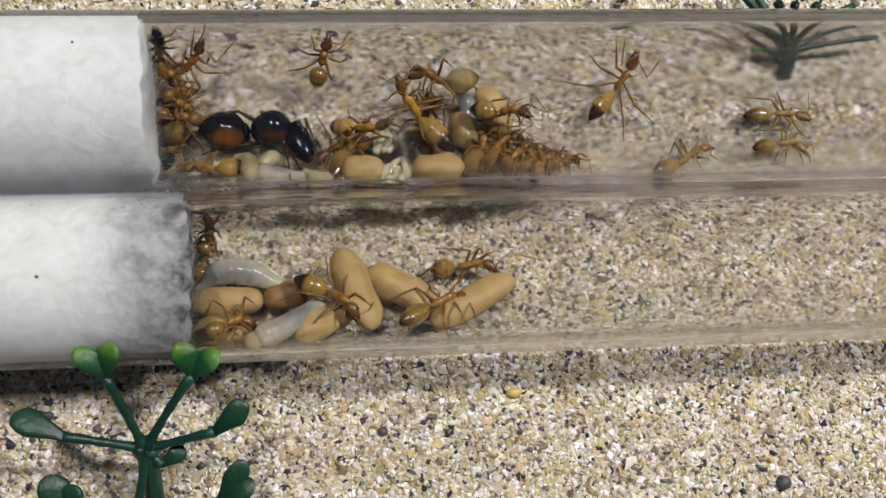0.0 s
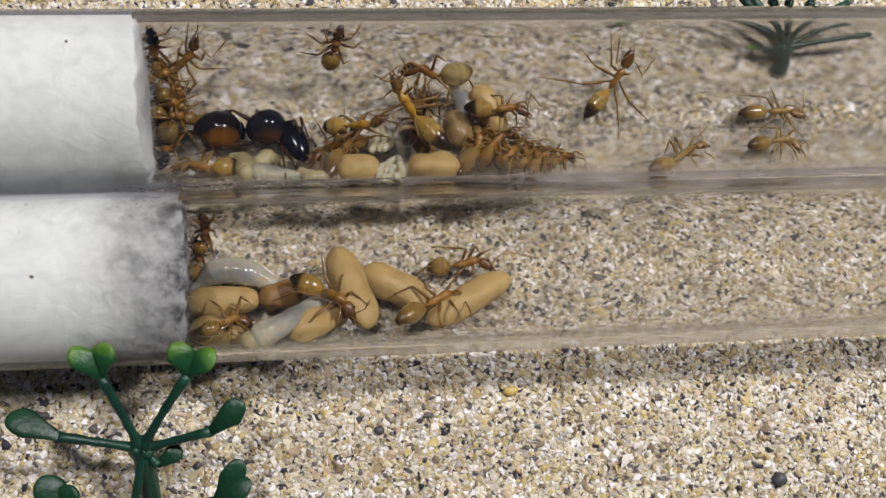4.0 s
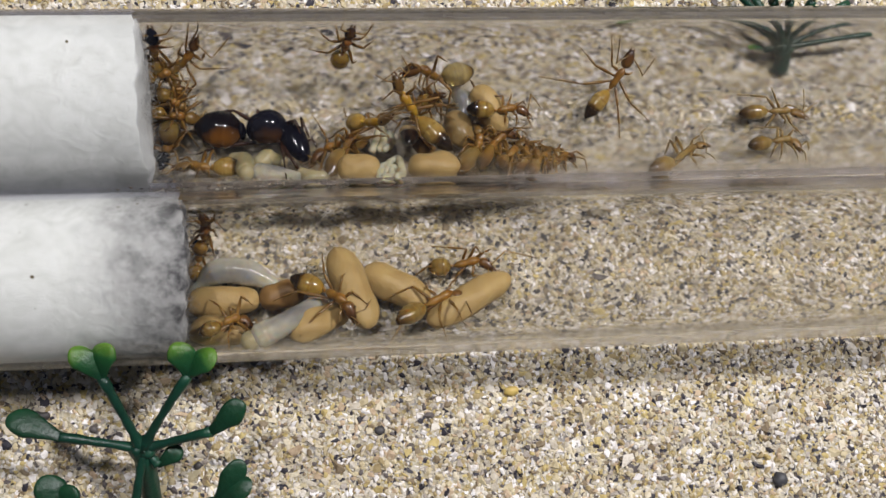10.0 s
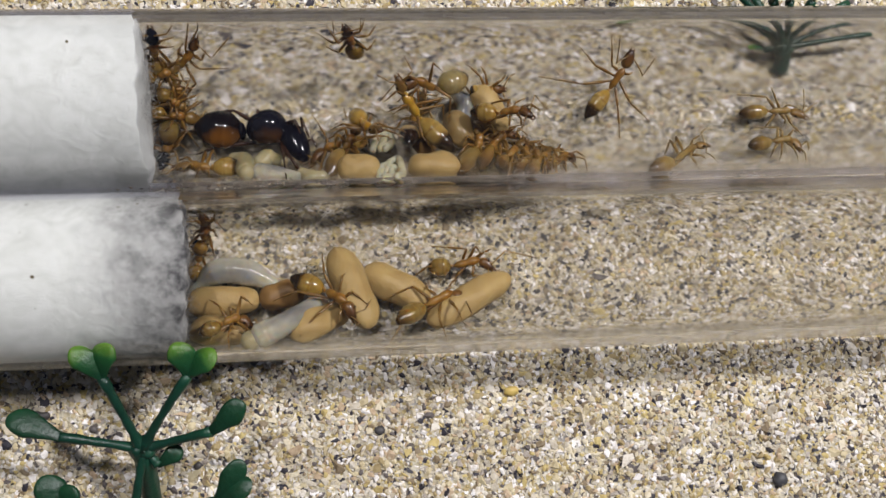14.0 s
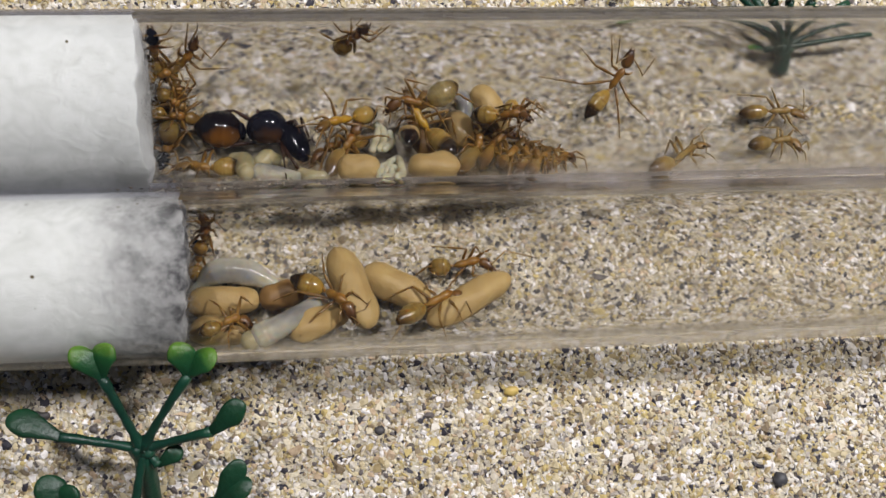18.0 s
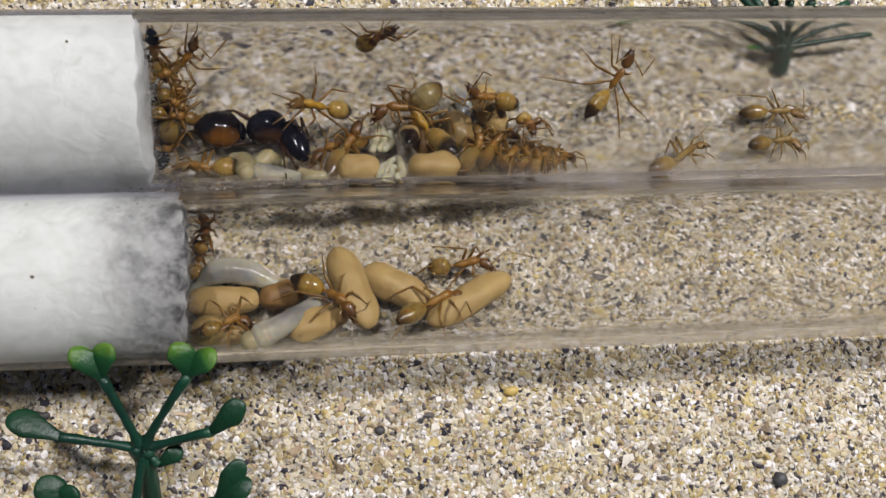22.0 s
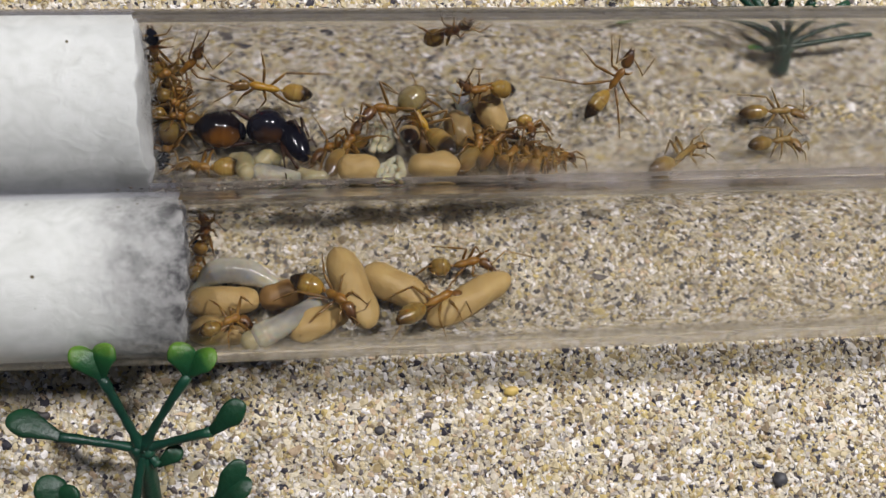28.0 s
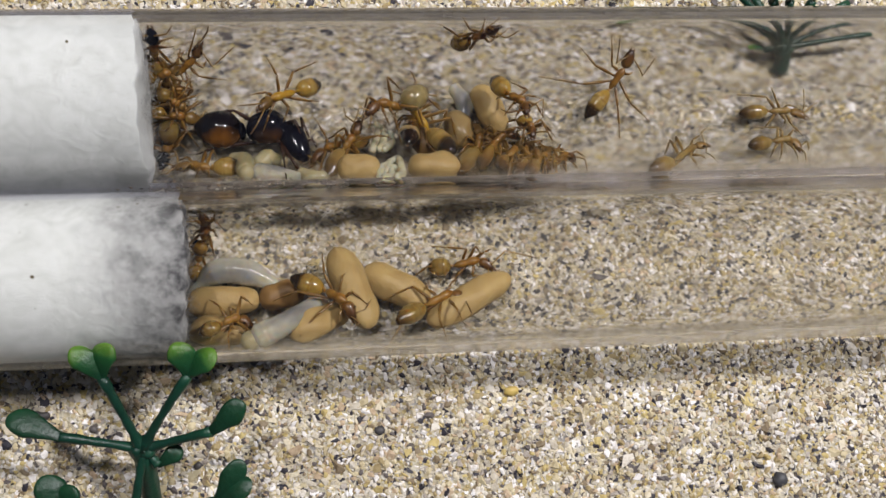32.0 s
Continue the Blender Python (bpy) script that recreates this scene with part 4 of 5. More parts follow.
ant(1, (-4.55, -5.3, -4.15, -3.2, -3.61, -4.32, -1.61, -2.95, -4.91, 1.09, -2.7, -5.28), {"l1": (-2.98, -2.36, -4.89, -4.27, 0.39, -7.07), "l2": (-2.02, -2, -5.05, -3.39, -2.44, -6.65), "l3": (-1.16, -1.89, -5.09, -0.65, -2.37, -6.68), "r1": (-3.51, -6.16, -0.7, -3.69, -7.04, -0.75), "r2": (-2.29, -5.45, -0.84, -2.65, -6.94, -1.42), "r3": (-1.19, -4.59, -2.9, -0.4, -5.89, -3.94)}, seed=12, gaster=GASTER_AMBER, wide=(0.62, 0.48, 0.85),
    label="amber worker ant feeding beside the queen's head")
ant(1, (0.23, -1.03, -3.43, -0.4, -2.52, -3.4, -1.32, -3.95, -2.78, -2.8, -6.93, 0), {"r1": (1.79, -2.86, -2.08, 3.09, -2.77, -3.59), "r2": (0.07, -4.77, -0.86, 0.31, -7.02, -0.41), "r3": (-1.16, -4.95, -0.86, -1.52, -6.97, -0.91), "l1": (-1.2, -2.04, -2.11, -2.29, -2.51, -3.29), "l2": (-1.81, -3, -0.68, -2.32, -4.24, -2.9), "l3": (0.86, -5.52, -0.84, 1.5, -5.1, -1.56)}, feelers=[(-1.11, -0.04, -5.63, -1.31, 1, -6.05), (1.07, 0.26, -5.63, 1.94, -0.08, -6.13)], seed=13, gaster=GASTER_TAN, wide=(0.56, 0.47, 0.92), head=HEAD,
    label="amber worker ant with long legs standing over a cocoon")
ant_by_queen = ant(1, (-11.88, 2.26, -3.42, -9.73, 2.57, -3.61, -7.07, 2, -4.07, -4.03, 1.35, -4.33), {"r2": (-8.23, 3.76, -2.54, -8.35, 5.31, -1.55), "r3": (-6.32, 3.35, -3.06, -1.75, 3.58, -4.98), "r1": (-9.97, 3.22, -3.19, -11.09, 4, -3.82), "l1": (-10.58, 1.7, -4.42, -11.42, 1.1, -5.83), "l2": (-8.4, 1.26, -4.56, -9.2, 0.74, -5.89), "l3": (-6.2, 0.7, -4.68, -4.58, 0.44, -5.92)}, feelers=[(-12.16, 1.56, -3.83, -13.31, 1.2, -4.47), (-12.2, 2.93, -2.91, -13.24, 3.53, -3)], seed=113, shell=HONEY, gaster=GASTER_TIP, head=HEAD_PALE, wide=(0.56, 0.44, 0.92), stand=1.0,
    label="honey-yellow worker ant that walks along the brood")
ant_swollen = ant(1, (4.05, 3.19, -3.69, 5.79, 3.97, -3.33, 7.88, 3.13, -4.19, 11.35, 3.86, -3.54), {"l3": (6.72, 4.41, -1.07, 8.62, 4.48, -3.24), "r3": (8.67, 1.76, -3.29, 9.31, 0.07, -6.53), "l2": (11.19, 3.18, -4.28, 13.13, 1.97, -6.54), "r2": (6.52, 2.41, -3.84, 6.7, 0.63, -6.5), "r1": (5.78, 2.58, -3.97, 6.16, 2.32, -5.02), "l1": (4.55, 3.95, -2.23, 3.99, 3.75, -4.33)}, feelers=[(3.62, 3.78, -3.02, 2.17, 2.71, -4.59), (4.38, 2.81, -3.93, 3.96, 2.49, -4.72)], seed=14, gaster=GASTER_CLEAR, wide=(0.6, 0.48, 1.22), stand=0.69,
    label="amber worker ant with a swollen pale gaster over the brood")
ant_feeding = ant(1, (4.18, 2.8, -3.17, 4.84, 1.22, -3.58, 6.26, -1.13, -3.66, 8.38, -4.27, -0.84), {"l1": (5.74, 1.67, -2.16, 6.24, 1.49, -3.42), "r1": (3.62, 1.52, -2.27, 3.29, 0.49, -4.51), "r2": (3.9, -0.01, -2.73, 3.3, -0.4, -4.11), "l2": (8.16, 0.52, -2.48, 7.38, -0.83, -4.05), "l3": (8.5, -0.14, -2.93, 9.37, -2.69, -5.06), "r3": (6, -2.87, -2.39, 8.18, -5.37, -2.96)}, seed=15, shell=HONEY, head=HEAD_PALE, gaster=GASTER_TIP, wide=(0.56, 0.52, 1.02), stand=1.81,
    label="yellow worker ant with a dark-tipped gaster on the brood")
ant(1, (6.67, 2.45, -5.87, 6.14, 1.16, -5.41, 5.19, -0.89, -5.46, 4.51, -3.93, -0.81), seed=16, gaster=GASTER_BAND, head=HEAD_PALE, wide=(0.5, 0.48, 1.08), stand=0.53,
    label="worker ant with a black gaster banded in pale grey")
ant_climber = ant(1, (8.29, 2.04, -5.54, 7.32, 1.13, -4.96, 6.75, 0.38, -5.12, 5.94, -0.77, -5.07), seed=17, wide=(0.5, 0.4, 0.8), gaster=GASTER_TIP, stand=0.4,
    label="amber worker ant that climbs over the pile to the open side")
ant_at_cocoon = ant(1, (16.59, -1.01, -3.78, 15.37, -0.07, -3.78, 13.39, -0.26, -3.82, 10.34, 0.14, -3.83), {"l3": (14.2, 1.19, -3.96, 10.01, 1.87, -6.05), "l2": (14.82, 0.7, -3.87, 15.43, 1.67, -4.85), "r1": (15.38, -0.86, -4.04, 15.41, -1.82, -4.8), "r2": (14.29, -0.72, -4.07, 14.17, -1.92, -4.76), "r3": (12.45, -0.63, -4.29, 11.66, -0.88, -5.06), "l1": (16.24, 0.51, -4.1, 16.91, 0.38, -5.32)}, feelers=[(16.82, 1.01, -3.28, 17.88, -0.25, -3.93), (16.17, -2.53, -2.32, 14.56, -2.23, -3.24)], seed=18, wide=(0.5, 0.42, 0.92), gaster=GASTER_TIP, stand=1.81,
    label="amber worker ant with a dark-tipped gaster beside a cocoon")
ant(1, (11.3, -1.05, -5.74, 11.8, -2.3, -4.92, 11.42, -3.82, -4.27, 8.9, -6.95, 0.05), {"l1": (12.56, -1.86, -3.91, 13.37, -2.56, -4.45), "l2": (10.45, -2.61, -3.95, 9.94, -3.72, -4.62)}, seed=19, gaster=GASTER_PALE, head=HEAD_PALE, wide=(0.54, 0.48, 0.95),
    label="amber worker ant with a glassy gaster in the crowd")
ant(1, (15.72, -2.61, -5.21, 14.24, -2.31, -4.58, 12.86, -3.51, -4.28, 10.97, -6.73, -0.32), {"l1": (15.03, -1.98, -3.63, 12.63, -2.66, -3.91), "l2": (12.76, -1.67, -3.78, 11.91, -1.88, -4.78), "r1": (14.24, -4.04, -3.48, 13.24, -6.71, -2.1), "r2": (13.37, -4.01, -3.51, 13.14, -6.71, -2.12)}, seed=77, gaster=GASTER_BROWN, head=HEAD, wide=(0.56, 0.44, 0.62),
    label="dark-headed orange worker ant on top of the crowd")
ant(1, (12.51, -1.53, -5.8, 12.88, -2.83, -5.27, 13.25, -4.79, -3.66, 13.16, -7.07, 0.77), seed=20, gaster=GASTER_BROWN, head=HEAD_PALE, wide=(0.5, 0.44, 0.62),
    label="amber worker ant low in the crowd")
ant(1, (14.9, -3.01, -5.76, 15.82, -3.58, -4.79, 15.93, -5.51, -2.45, 13.75, -7.06, 0.96), {"l1": (15.99, -2.53, -4.81, 16.53, -4.15, -5.74), "l2": (16.73, -3.36, -4.27, 16.02, -5.8, -4.07), "l3": (17.11, -4.08, -3.59, 16.91, -7.06, 0.64), "r1": (14.6, -4.01, -3.67, 13.9, -6.73, -2.21), "r2": (14.53, -5.14, -1.77, 14.31, -6.91, -1.55)}, seed=21, gaster=GASTER_BROWN, head=HEAD_PALE, wide=(0.5, 0.44, 0.62),
    label="orange worker ant with raised legs in the crowd")
ant(1, (17.99, -3.81, -5.11, 17.02, -4.18, -4.28, 16.62, -6.09, -0.71, 14.93, -7.07, 0.68), {"l1": (18.31, -4.11, -3.55, 18.42, -5.88, -3.95), "l2": (17.21, -5.45, -0.84, 16.53, -7.07, 0.48), "r1": (16.48, -3.49, -4.16, 15.85, -5.63, -4.3)}, seed=24, gaster=GASTER_BROWN, head=HEAD_PALE, wide=(0.46, 0.42, 0.62),
    label="orange worker ant climbing through the crowd")
ant(1, (20.25, -6.74, -0.3, 20.02, -4.86, -3.48, 18.69, -5.61, -2.22, 16.48, -6.81, -0.21), {"l1": (20.63, -4.64, -2.82, 22.23, -5.21, -4.8), "l2": (19.46, -4.3, -3.33, 18.72, -3.92, -5.9), "l3": (18.53, -4.12, -3.54, 17.56, -3.47, -6.17), "r1": (18.97, -5.93, -0.76, 18.76, -7.06, 0.58), "r2": (18.08, -6.24, -0.66, 17.61, -7.07, 0.79), "r3": (17.62, -5.3, -1.21, 17.28, -7.01, -1)}, seed=22, gaster=GASTER_BROWN, wide=(0.5, 0.42, 0.62),
    label="amber worker ant at the end of the crowd")
ant(1, (16.31, -4.93, -2.55, 15.51, -5.79, -2.01, 14.53, -6.07, -1.42, 12.69, -6.88, -0.09), seed=23, gaster=GASTER_BROWN, head=HEAD_PALE, wide=(0.45, 0.42, 0.62),
    label="amber worker ant squeezed between others")
ant(1, (19.52, -6.01, -3.03, 18.83, -5.05, -3.66, 17.84, -5.45, -3.23, 15.94, -6.41, -0.57), seed=26, gaster=GASTER_BROWN, head=HEAD_PALE, wide=(0.42, 0.38, 0.6),
    label="small orange worker ant behind the crowd")
ant(1, (13.72, -1.96, -5.08, 13.15, -3.1, -4.58, 12.36, -4.58, -3.45, 10.84, -6.07, -0.72), seed=38, gaster=GASTER_BROWN, wide=(0.48, 0.42, 0.62),
    label="orange worker ant with hanging legs in the crowd")
ant(1, (16.07, -3.12, -3.67, 15, -4.06, -3.46, 13.99, -5.04, -2.28, 12.49, -6.33, -0.62), {"l1": (16.87, -3.22, -4.37, 16.73, -6.49, -2.84), "l2": (15.8, -4.04, -3.63, 15.75, -6.96, -1.31), "l3": (13.89, -3.15, -4.43, 12.76, -3.91, -5.91), "r1": (14.66, -5.51, -0.83, 14.75, -7.07, -0.49), "r2": (13.89, -5.92, -0.76, 13.36, -7.07, 0.82), "r3": (13.18, -5.08, -1.92, 12.57, -6.34, -3.16)}, seed=41, gaster=GASTER_BROWN, head=HEAD_PALE, wide=(0.5, 0.42, 0.6),
    label="orange worker ant with splayed legs between others")
ant(1, (18.38, -4.26, -3.4, 17.64, -4.94, -2.71, 16.73, -5.72, -1.17, 15.59, -6.62, -0.42), {"l1": (19.07, -4.13, -3.52, 19.79, -5.76, -4.12), "l2": (18.11, -4.9, -2.36, 17.8, -7.06, 0.85), "l3": (17.43, -4.09, -3.58, 16.93, -4.89, -5.12), "r1": (17.58, -6.01, -0.74, 17.41, -7.07, 0.74), "r2": (16.82, -6.21, -0.67, 16.61, -7.06, 0.59), "r3": (16.21, -5.97, -0.75, 15.72, -7.08, -0.12)}, seed=43, gaster=GASTER_BROWN, head=HEAD_PALE, wide=(0.42, 0.38, 0.55),
    label="slender orange worker ant at the rim of the crowd")
ant(1, (27.1, 5.94, -3.16, 26.37, 4.13, -4.33, 25.13, 2.38, -5.54, 22.54, -0.54, -6.01), {"l1": (24.87, 4.16, -3.5, 24.46, 6.88, -1.68), "l2": (23.11, 4.21, -3.43, 21.84, 6.18, -3.47), "l3": (22.23, 2.65, -4.74, 18.13, 3.87, -5.94), "r1": (26.72, 3.46, -4.32, 27.5, 3.93, -4.84), "r2": (27.05, 0.81, -5.37, 29.59, -0.84, -7.03), "r3": (25.77, 0.49, -5.41, 26.14, -2.72, -6.54)}, feelers=[(25.35, 4.4, -3.52, 24.94, 6.11, -0.51), (28.27, 3.38, -4.5, 29.38, 5.13, -3.35)], seed=27, wide=(0.6, 0.4, 0.86), gaster=GASTER_TIP,
    label="slender amber worker ant standing alone on the glass")
ant(1, (34.43, -3.99, -4.53, 33.06, -4.04, -4.42, 29.52, -6.06, -0.71, 26.59, -7, 0.22), {"l1": (32.71, -3.48, -4.17, 34.58, -2.51, -6.62), "l2": (31.16, -3.02, -4.52, 31.12, -4.94, -5.08), "l3": (30.44, -3.42, -4.22, 29.5, -5.68, -4.23), "r1": (31, -5.65, -0.8, 32.1, -6.89, -1.65), "r2": (31.99, -5.62, -0.8, 34, -5.42, -4.56), "r3": (29, -6.73, -0.3, 28.39, -7.06, 0.72)}, feelers=[(33.97, -2.62, -4.99, 35.03, -1.84, -5.85), (33.13, -5.21, -2.15, 33.43, -6.08, -0.77)], seed=28, wide=(0.48, 0.4, 0.8), gaster=GASTER_TAN, shell=TAN, head=HEAD_TAN, limb=LEG_PALE,
    label="pale brown worker ant low on the glass wall")
ant(1, (45.43, -1.1, -5.46, 43.99, -0.14, -5.98, 41.79, -0.15, -6.03, 38.48, -0.34, -6.02), {"l3": (41.25, 1.17, -5.31, 38.85, 1.9, -6.82), "l2": (42.26, 0.81, -5.37, 42.42, 2.64, -6.57), "l1": (43.32, 0.32, -5.42, 45.41, 0.49, -7.07), "r1": (43.54, -1.94, -5.07, 45.39, -2.91, -6.46), "r2": (42.99, -1.28, -5.28, 43.51, -1.77, -6.86), "r3": (41.27, -1.5, -5.22, 41.17, -1.99, -6.8)}, feelers=[(45.29, 0.35, -5.62, 45.47, 2.1, -5.76), (45.67, -0.14, -5.63, 47.1, 0.81, -6.08)], seed=29, wide=(0.5, 0.4, 0.84), gaster=GASTER_TAN, shell=TAN, head=HEAD_TAN, limb=LEG_PALE,
    label="pale brown worker ant standing along the glass")
ant(1, (44.03, -5.11, -4.38, 43.26, -3.43, -4.9, 41.24, -3.66, -4.8, 38.37, -4.24, -4.29), {"l3": (41.93, -2.18, -4.98, 40.49, -1.77, -6.86), "l2": (42.26, -2.59, -4.78, 42.6, -1.49, -6.93), "l1": (43.48, -2.48, -4.83, 44.87, -2.62, -6.58), "r1": (41.95, -5.01, -2.11, 43.11, -6.06, -3.67), "r2": (40.95, -4.79, -2.56, 41.25, -5.99, -3.78), "r3": (39.99, -4.94, -2.27, 40.48, -5.63, -4.3)}, feelers=[(44.39, -3.86, -4.1, 44.17, -5.07, -3.45), (42.44, -5.51, -1.17, 42.06, -6.58, -0.41)], seed=30, wide=(0.5, 0.4, 0.82), gaster=GASTER_TAN, shell=TAN, head=HEAD_TAN, limb=LEG_PALE,
    label="pale brown worker ant beside another on the glass")
ant_on_wall = ant(1, (-1.24, 6.13, 0.93, -1.71, 5.61, -0.34, -2.25, 5.01, -1.82, -3.04, 4.13, -3.98), wide=(0.56, 0.46, 0.92), shell=BROWN, gaster=GASTER_OLIVE, seed=31,
    label="brown worker ant that walks along the back of the glass")
ant(2, (-13.81, 5.4, 0.27, -13.83, 4.87, -1.41, -14.31, 3.8, -3.44, -15.23, 2.43, -4.51), {"r1": (-12.8, 5.01, 1.04, -12.74, 4.93, -3.87), "r2": (-13.13, 4.31, -1.37, -13.31, 4.07, -4.77), "r3": (-13.61, 2.91, -3.46, -13.82, 2.37, -5.81), "l1": (-14.17, 4.76, 0.93, -15.28, 5.86, -2.24), "l2": (-14.78, 4.2, -1.68, -15.65, 4.23, -4.63)}, seed=33, wide=(0.6, 0.5, 0.75), shell=BROWN, gaster=GASTER_BROWN, stand=0.45,
    label="reddish worker ant between cotton and brood")
ant(2, (-15.31, 3.82, -3.39, -15.05, 3.1, -4.63, -15.19, 1.86, -5.3, -15.68, -0.07, -5.62), {"r1": (-14.06, 3.39, -3.71, -13.86, 3.74, -5.53), "r2": (-14.3, 2.39, -4.41, -13.96, 2.79, -6.06), "r3": (-14.39, 1.14, -4.89, -14.4, 0.63, -6.64)}, seed=32, wide=(0.5, 0.46, 0.85), gaster=GASTER_AMBER, head=BLACK,
    label="dark amber worker ant pressed to the mouldy cotton")
ant(2, (-0.79, -4.3, -0.13, -1.53, -2.62, -0.08, -3.26, -1.58, -1.56, -6.55, -0.13, -2.22), {"l3": (-3.4, -0.06, -1.12, -3.68, 2.2, -3.72), "l2": (-1.79, -0.23, -0.89, 0.06, 0.83, -3.01), "l1": (-1.01, -1.73, -0.08, 0.45, -2.99, -0.07), "r3": (-5.86, -1.53, -0.8, -8.3, -2.34, -2.63), "r2": (-4.33, -3.91, -0, -5.62, -5.54, 0.35), "r1": (-1.95, -3.3, -0.05, -2.17, -4.49, 0.08)}, feelers=[(0.14, -3.38, -0.05, 0.71, -2.49, -0.08), (-0.39, -4.56, 0.09, -0.9, -4.94, 0.16)], seed=124, wide=(0.6, 0.5, 1.0), gaster=GASTER_TIP, stand=2.77,
    label="amber worker ant with a dark-tipped gaster standing on the cocoons")
ant(2, (12.78, -0.08, -4.98, 11.27, 1.27, -5.12, 8.75, 0.69, -5.28, 6.19, 0.61, -5.29), {"l3": (9.94, 2.22, -4.17, 6.63, 2.8, -5.79), "l2": (10.8, 2.45, -4.03, 11.61, 1.77, -6.18), "l1": (11.68, 1.9, -4.32, 12.72, 2.4, -5.97), "r3": (6.2, 0.67, -4.67, 4.36, -0.54, -6.41), "r2": (8.9, -0.36, -5.51, 8.96, -0.88, -6.26), "r1": (10.52, -0.32, -5.31, 12.22, -0.34, -5.71)}, feelers=[(13.68, 1.97, -4.51, 16.66, 1.29, -5.27), (12.08, -0.74, -4.87, 11.59, -3.76, -3.91)], seed=34, wide=(0.52, 0.44, 0.98), gaster=GASTER_PALE, stand=0.29,
    label="pale amber worker ant beside the cocoons")
ant(2, (10.13, -3.34, -2.47, 8.26, -1.98, -2.66, 5.79, -3.14, -1.8, 2.84, -4.63, 0.1), {"l3": (4.59, -1.3, -3.06, 1.63, -2.62, -3.68), "l2": (5.98, -1.63, -2.9, 5.98, -0.67, -6.09), "l1": (8.16, -1.17, -2.9, 9.08, -0.56, -4.29), "r1": (8.28, -3.57, -0.03, 8.73, -4.65, 0.11), "r2": (6.62, -4.22, 0.04, 7.4, -6.51, -0.45), "r3": (3.4, -4.71, -0.31, 2.23, -6.52, 0.21)}, feelers=[(10.23, -1.78, -2.68, 10.67, -2.22, -2.99), (9.58, -3.93, 0, 9.51, -4.33, 0.05)], seed=35, wide=(0.6, 0.46, 0.95), gaster=GASTER_PALE, stand=1.65,
    label="amber worker ant standing on a cocoon")
ant(2, (-9.76, -4.63, -1.1, -10.89, -3.57, -0.88, -12.12, -4.11, 0.02, -14.21, -5.01, 0.19), {"l1": (-10.89, -1.75, -2.08, -9.83, -2.66, -2.31), "l2": (-11.54, -2.85, -0.07, -11.24, -3.13, -2.01), "l3": (-12.62, -2.6, -0.82, -13.97, -1.91, -3.19), "r1": (-9.69, -5.09, 0.2, -8.7, -5.89, 0.55), "r2": (-11.71, -5.3, 0.27, -11.49, -6.38, 1.18), "r3": (-12.96, -5.06, 0.2, -13.22, -5.72, 0.44)}, feelers=[(-9.41, -3.92, 0, -8.92, -5.12, 0.21), (-10.37, -4.96, 0.17, -11.44, -4.53, 0.08)], seed=36, wide=(0.54, 0.42, 0.75), gaster=GASTER_PALE, stand=1.57,
    label="amber worker ant bent over brood near the cotton")
ant_on_sand = ant(0, (29.17, -35.25, 1.3, 27.51, -34.45, 1.6, 25.26, -34.01, 1.6, 22.48, -33.41, 1.7), seed=37, wide=(0.5, 0.4, 0.72), gaster=GASTER_BROWN,
    label="amber worker ant running loose over the sand")
cocoon(1, -1.95, -83.3, 1.96, -83.9, 1.00, 0.86, 1.3, label="tan silk ant cocoon in the brood pile")
cocoon(1, 4.42, -83.7, 9.27, -84.0, 0.91, 0.85, 1.4, label="tan silk ant cocoon in the brood pile")
cocoon(1, 11.63, 27.4, 14.13, -20.6, 1.20, 1.20, 1.4, label="tan silk cocoon leaning up the glass wall")
cocoon(1, 5.59, -12.0, 6.72, -47.5, 1.4, 1.2, 1.2, COCOON_BROWN_SHADED, label="tan cocoon under the workers, shade painted in its colour")
cocoon(1, 9.31, 2.8, 10.27, -33.8, 1.0, 0.9, 1.35, PUPA, label="pale naked pupa with eye spots in the pile")
larva(1, (-11.34, -4.69, -3.95, -10.65, -4.97, -3.43, -10.05, -6.11, -0.71), (0.85, 1.05, 0.85), LARVA,
      label="creamy curled ant larva beside the queen")
larva(1, (-8.98, -4.98, -3.23, -8.4, -4.59, -3.6, -7.8, -4.69, -3.8), (0.75, 0.95, 0.7), LARVA,
      label="creamy ant larva under the queen")
larva(1, (-8.71, -6.3, -0.64, -7.61, -6.49, -0.53, -6.51, -6.63, -0.43, -5.41, -6.71, -0.35), (0.85, 0.8, 0.62, 0.42), LARVA_CLEAR,
      label="glassy ant larva low by the wall")
larva(1, (-5.07, -6.45, -0.56, -4.2, -6.9, -0.07, -3.31, -6.81, -0.21), (0.5, 0.7, 0.5), LARVA,
      label="small creamy ant larva below the queen's head")
larva(1, (9.65, 2.45, -5.62, 10.51, 1.04, -5.84, 10.2, -0.57, -5.7), (0.7, 0.95, 0.7), LARVA_CLEAR,
      label="glassy pale ant larva in the pile")
larva(2, (-15.61, -0.74, -5.27, -13.43, 0.79, -4.96, -10.84, 0.7, -4.97, -8.44, -0.45, -5.2), (0.4, 1.25, 1.3, 0.8), LARVA_CLEAR,
      label="large glassy ant larva with a grey gut")
larva(2, (-2.81, -1.52, -3.18, -4.84, -3.01, -2.2, -6.78, -4.32, 0.05, -8.73, -5.22, 0.24), (0.45, 0.85, 1, 1.15), LARVA_CLEAR,
      label="glassy ant larva lying across the cocoons")
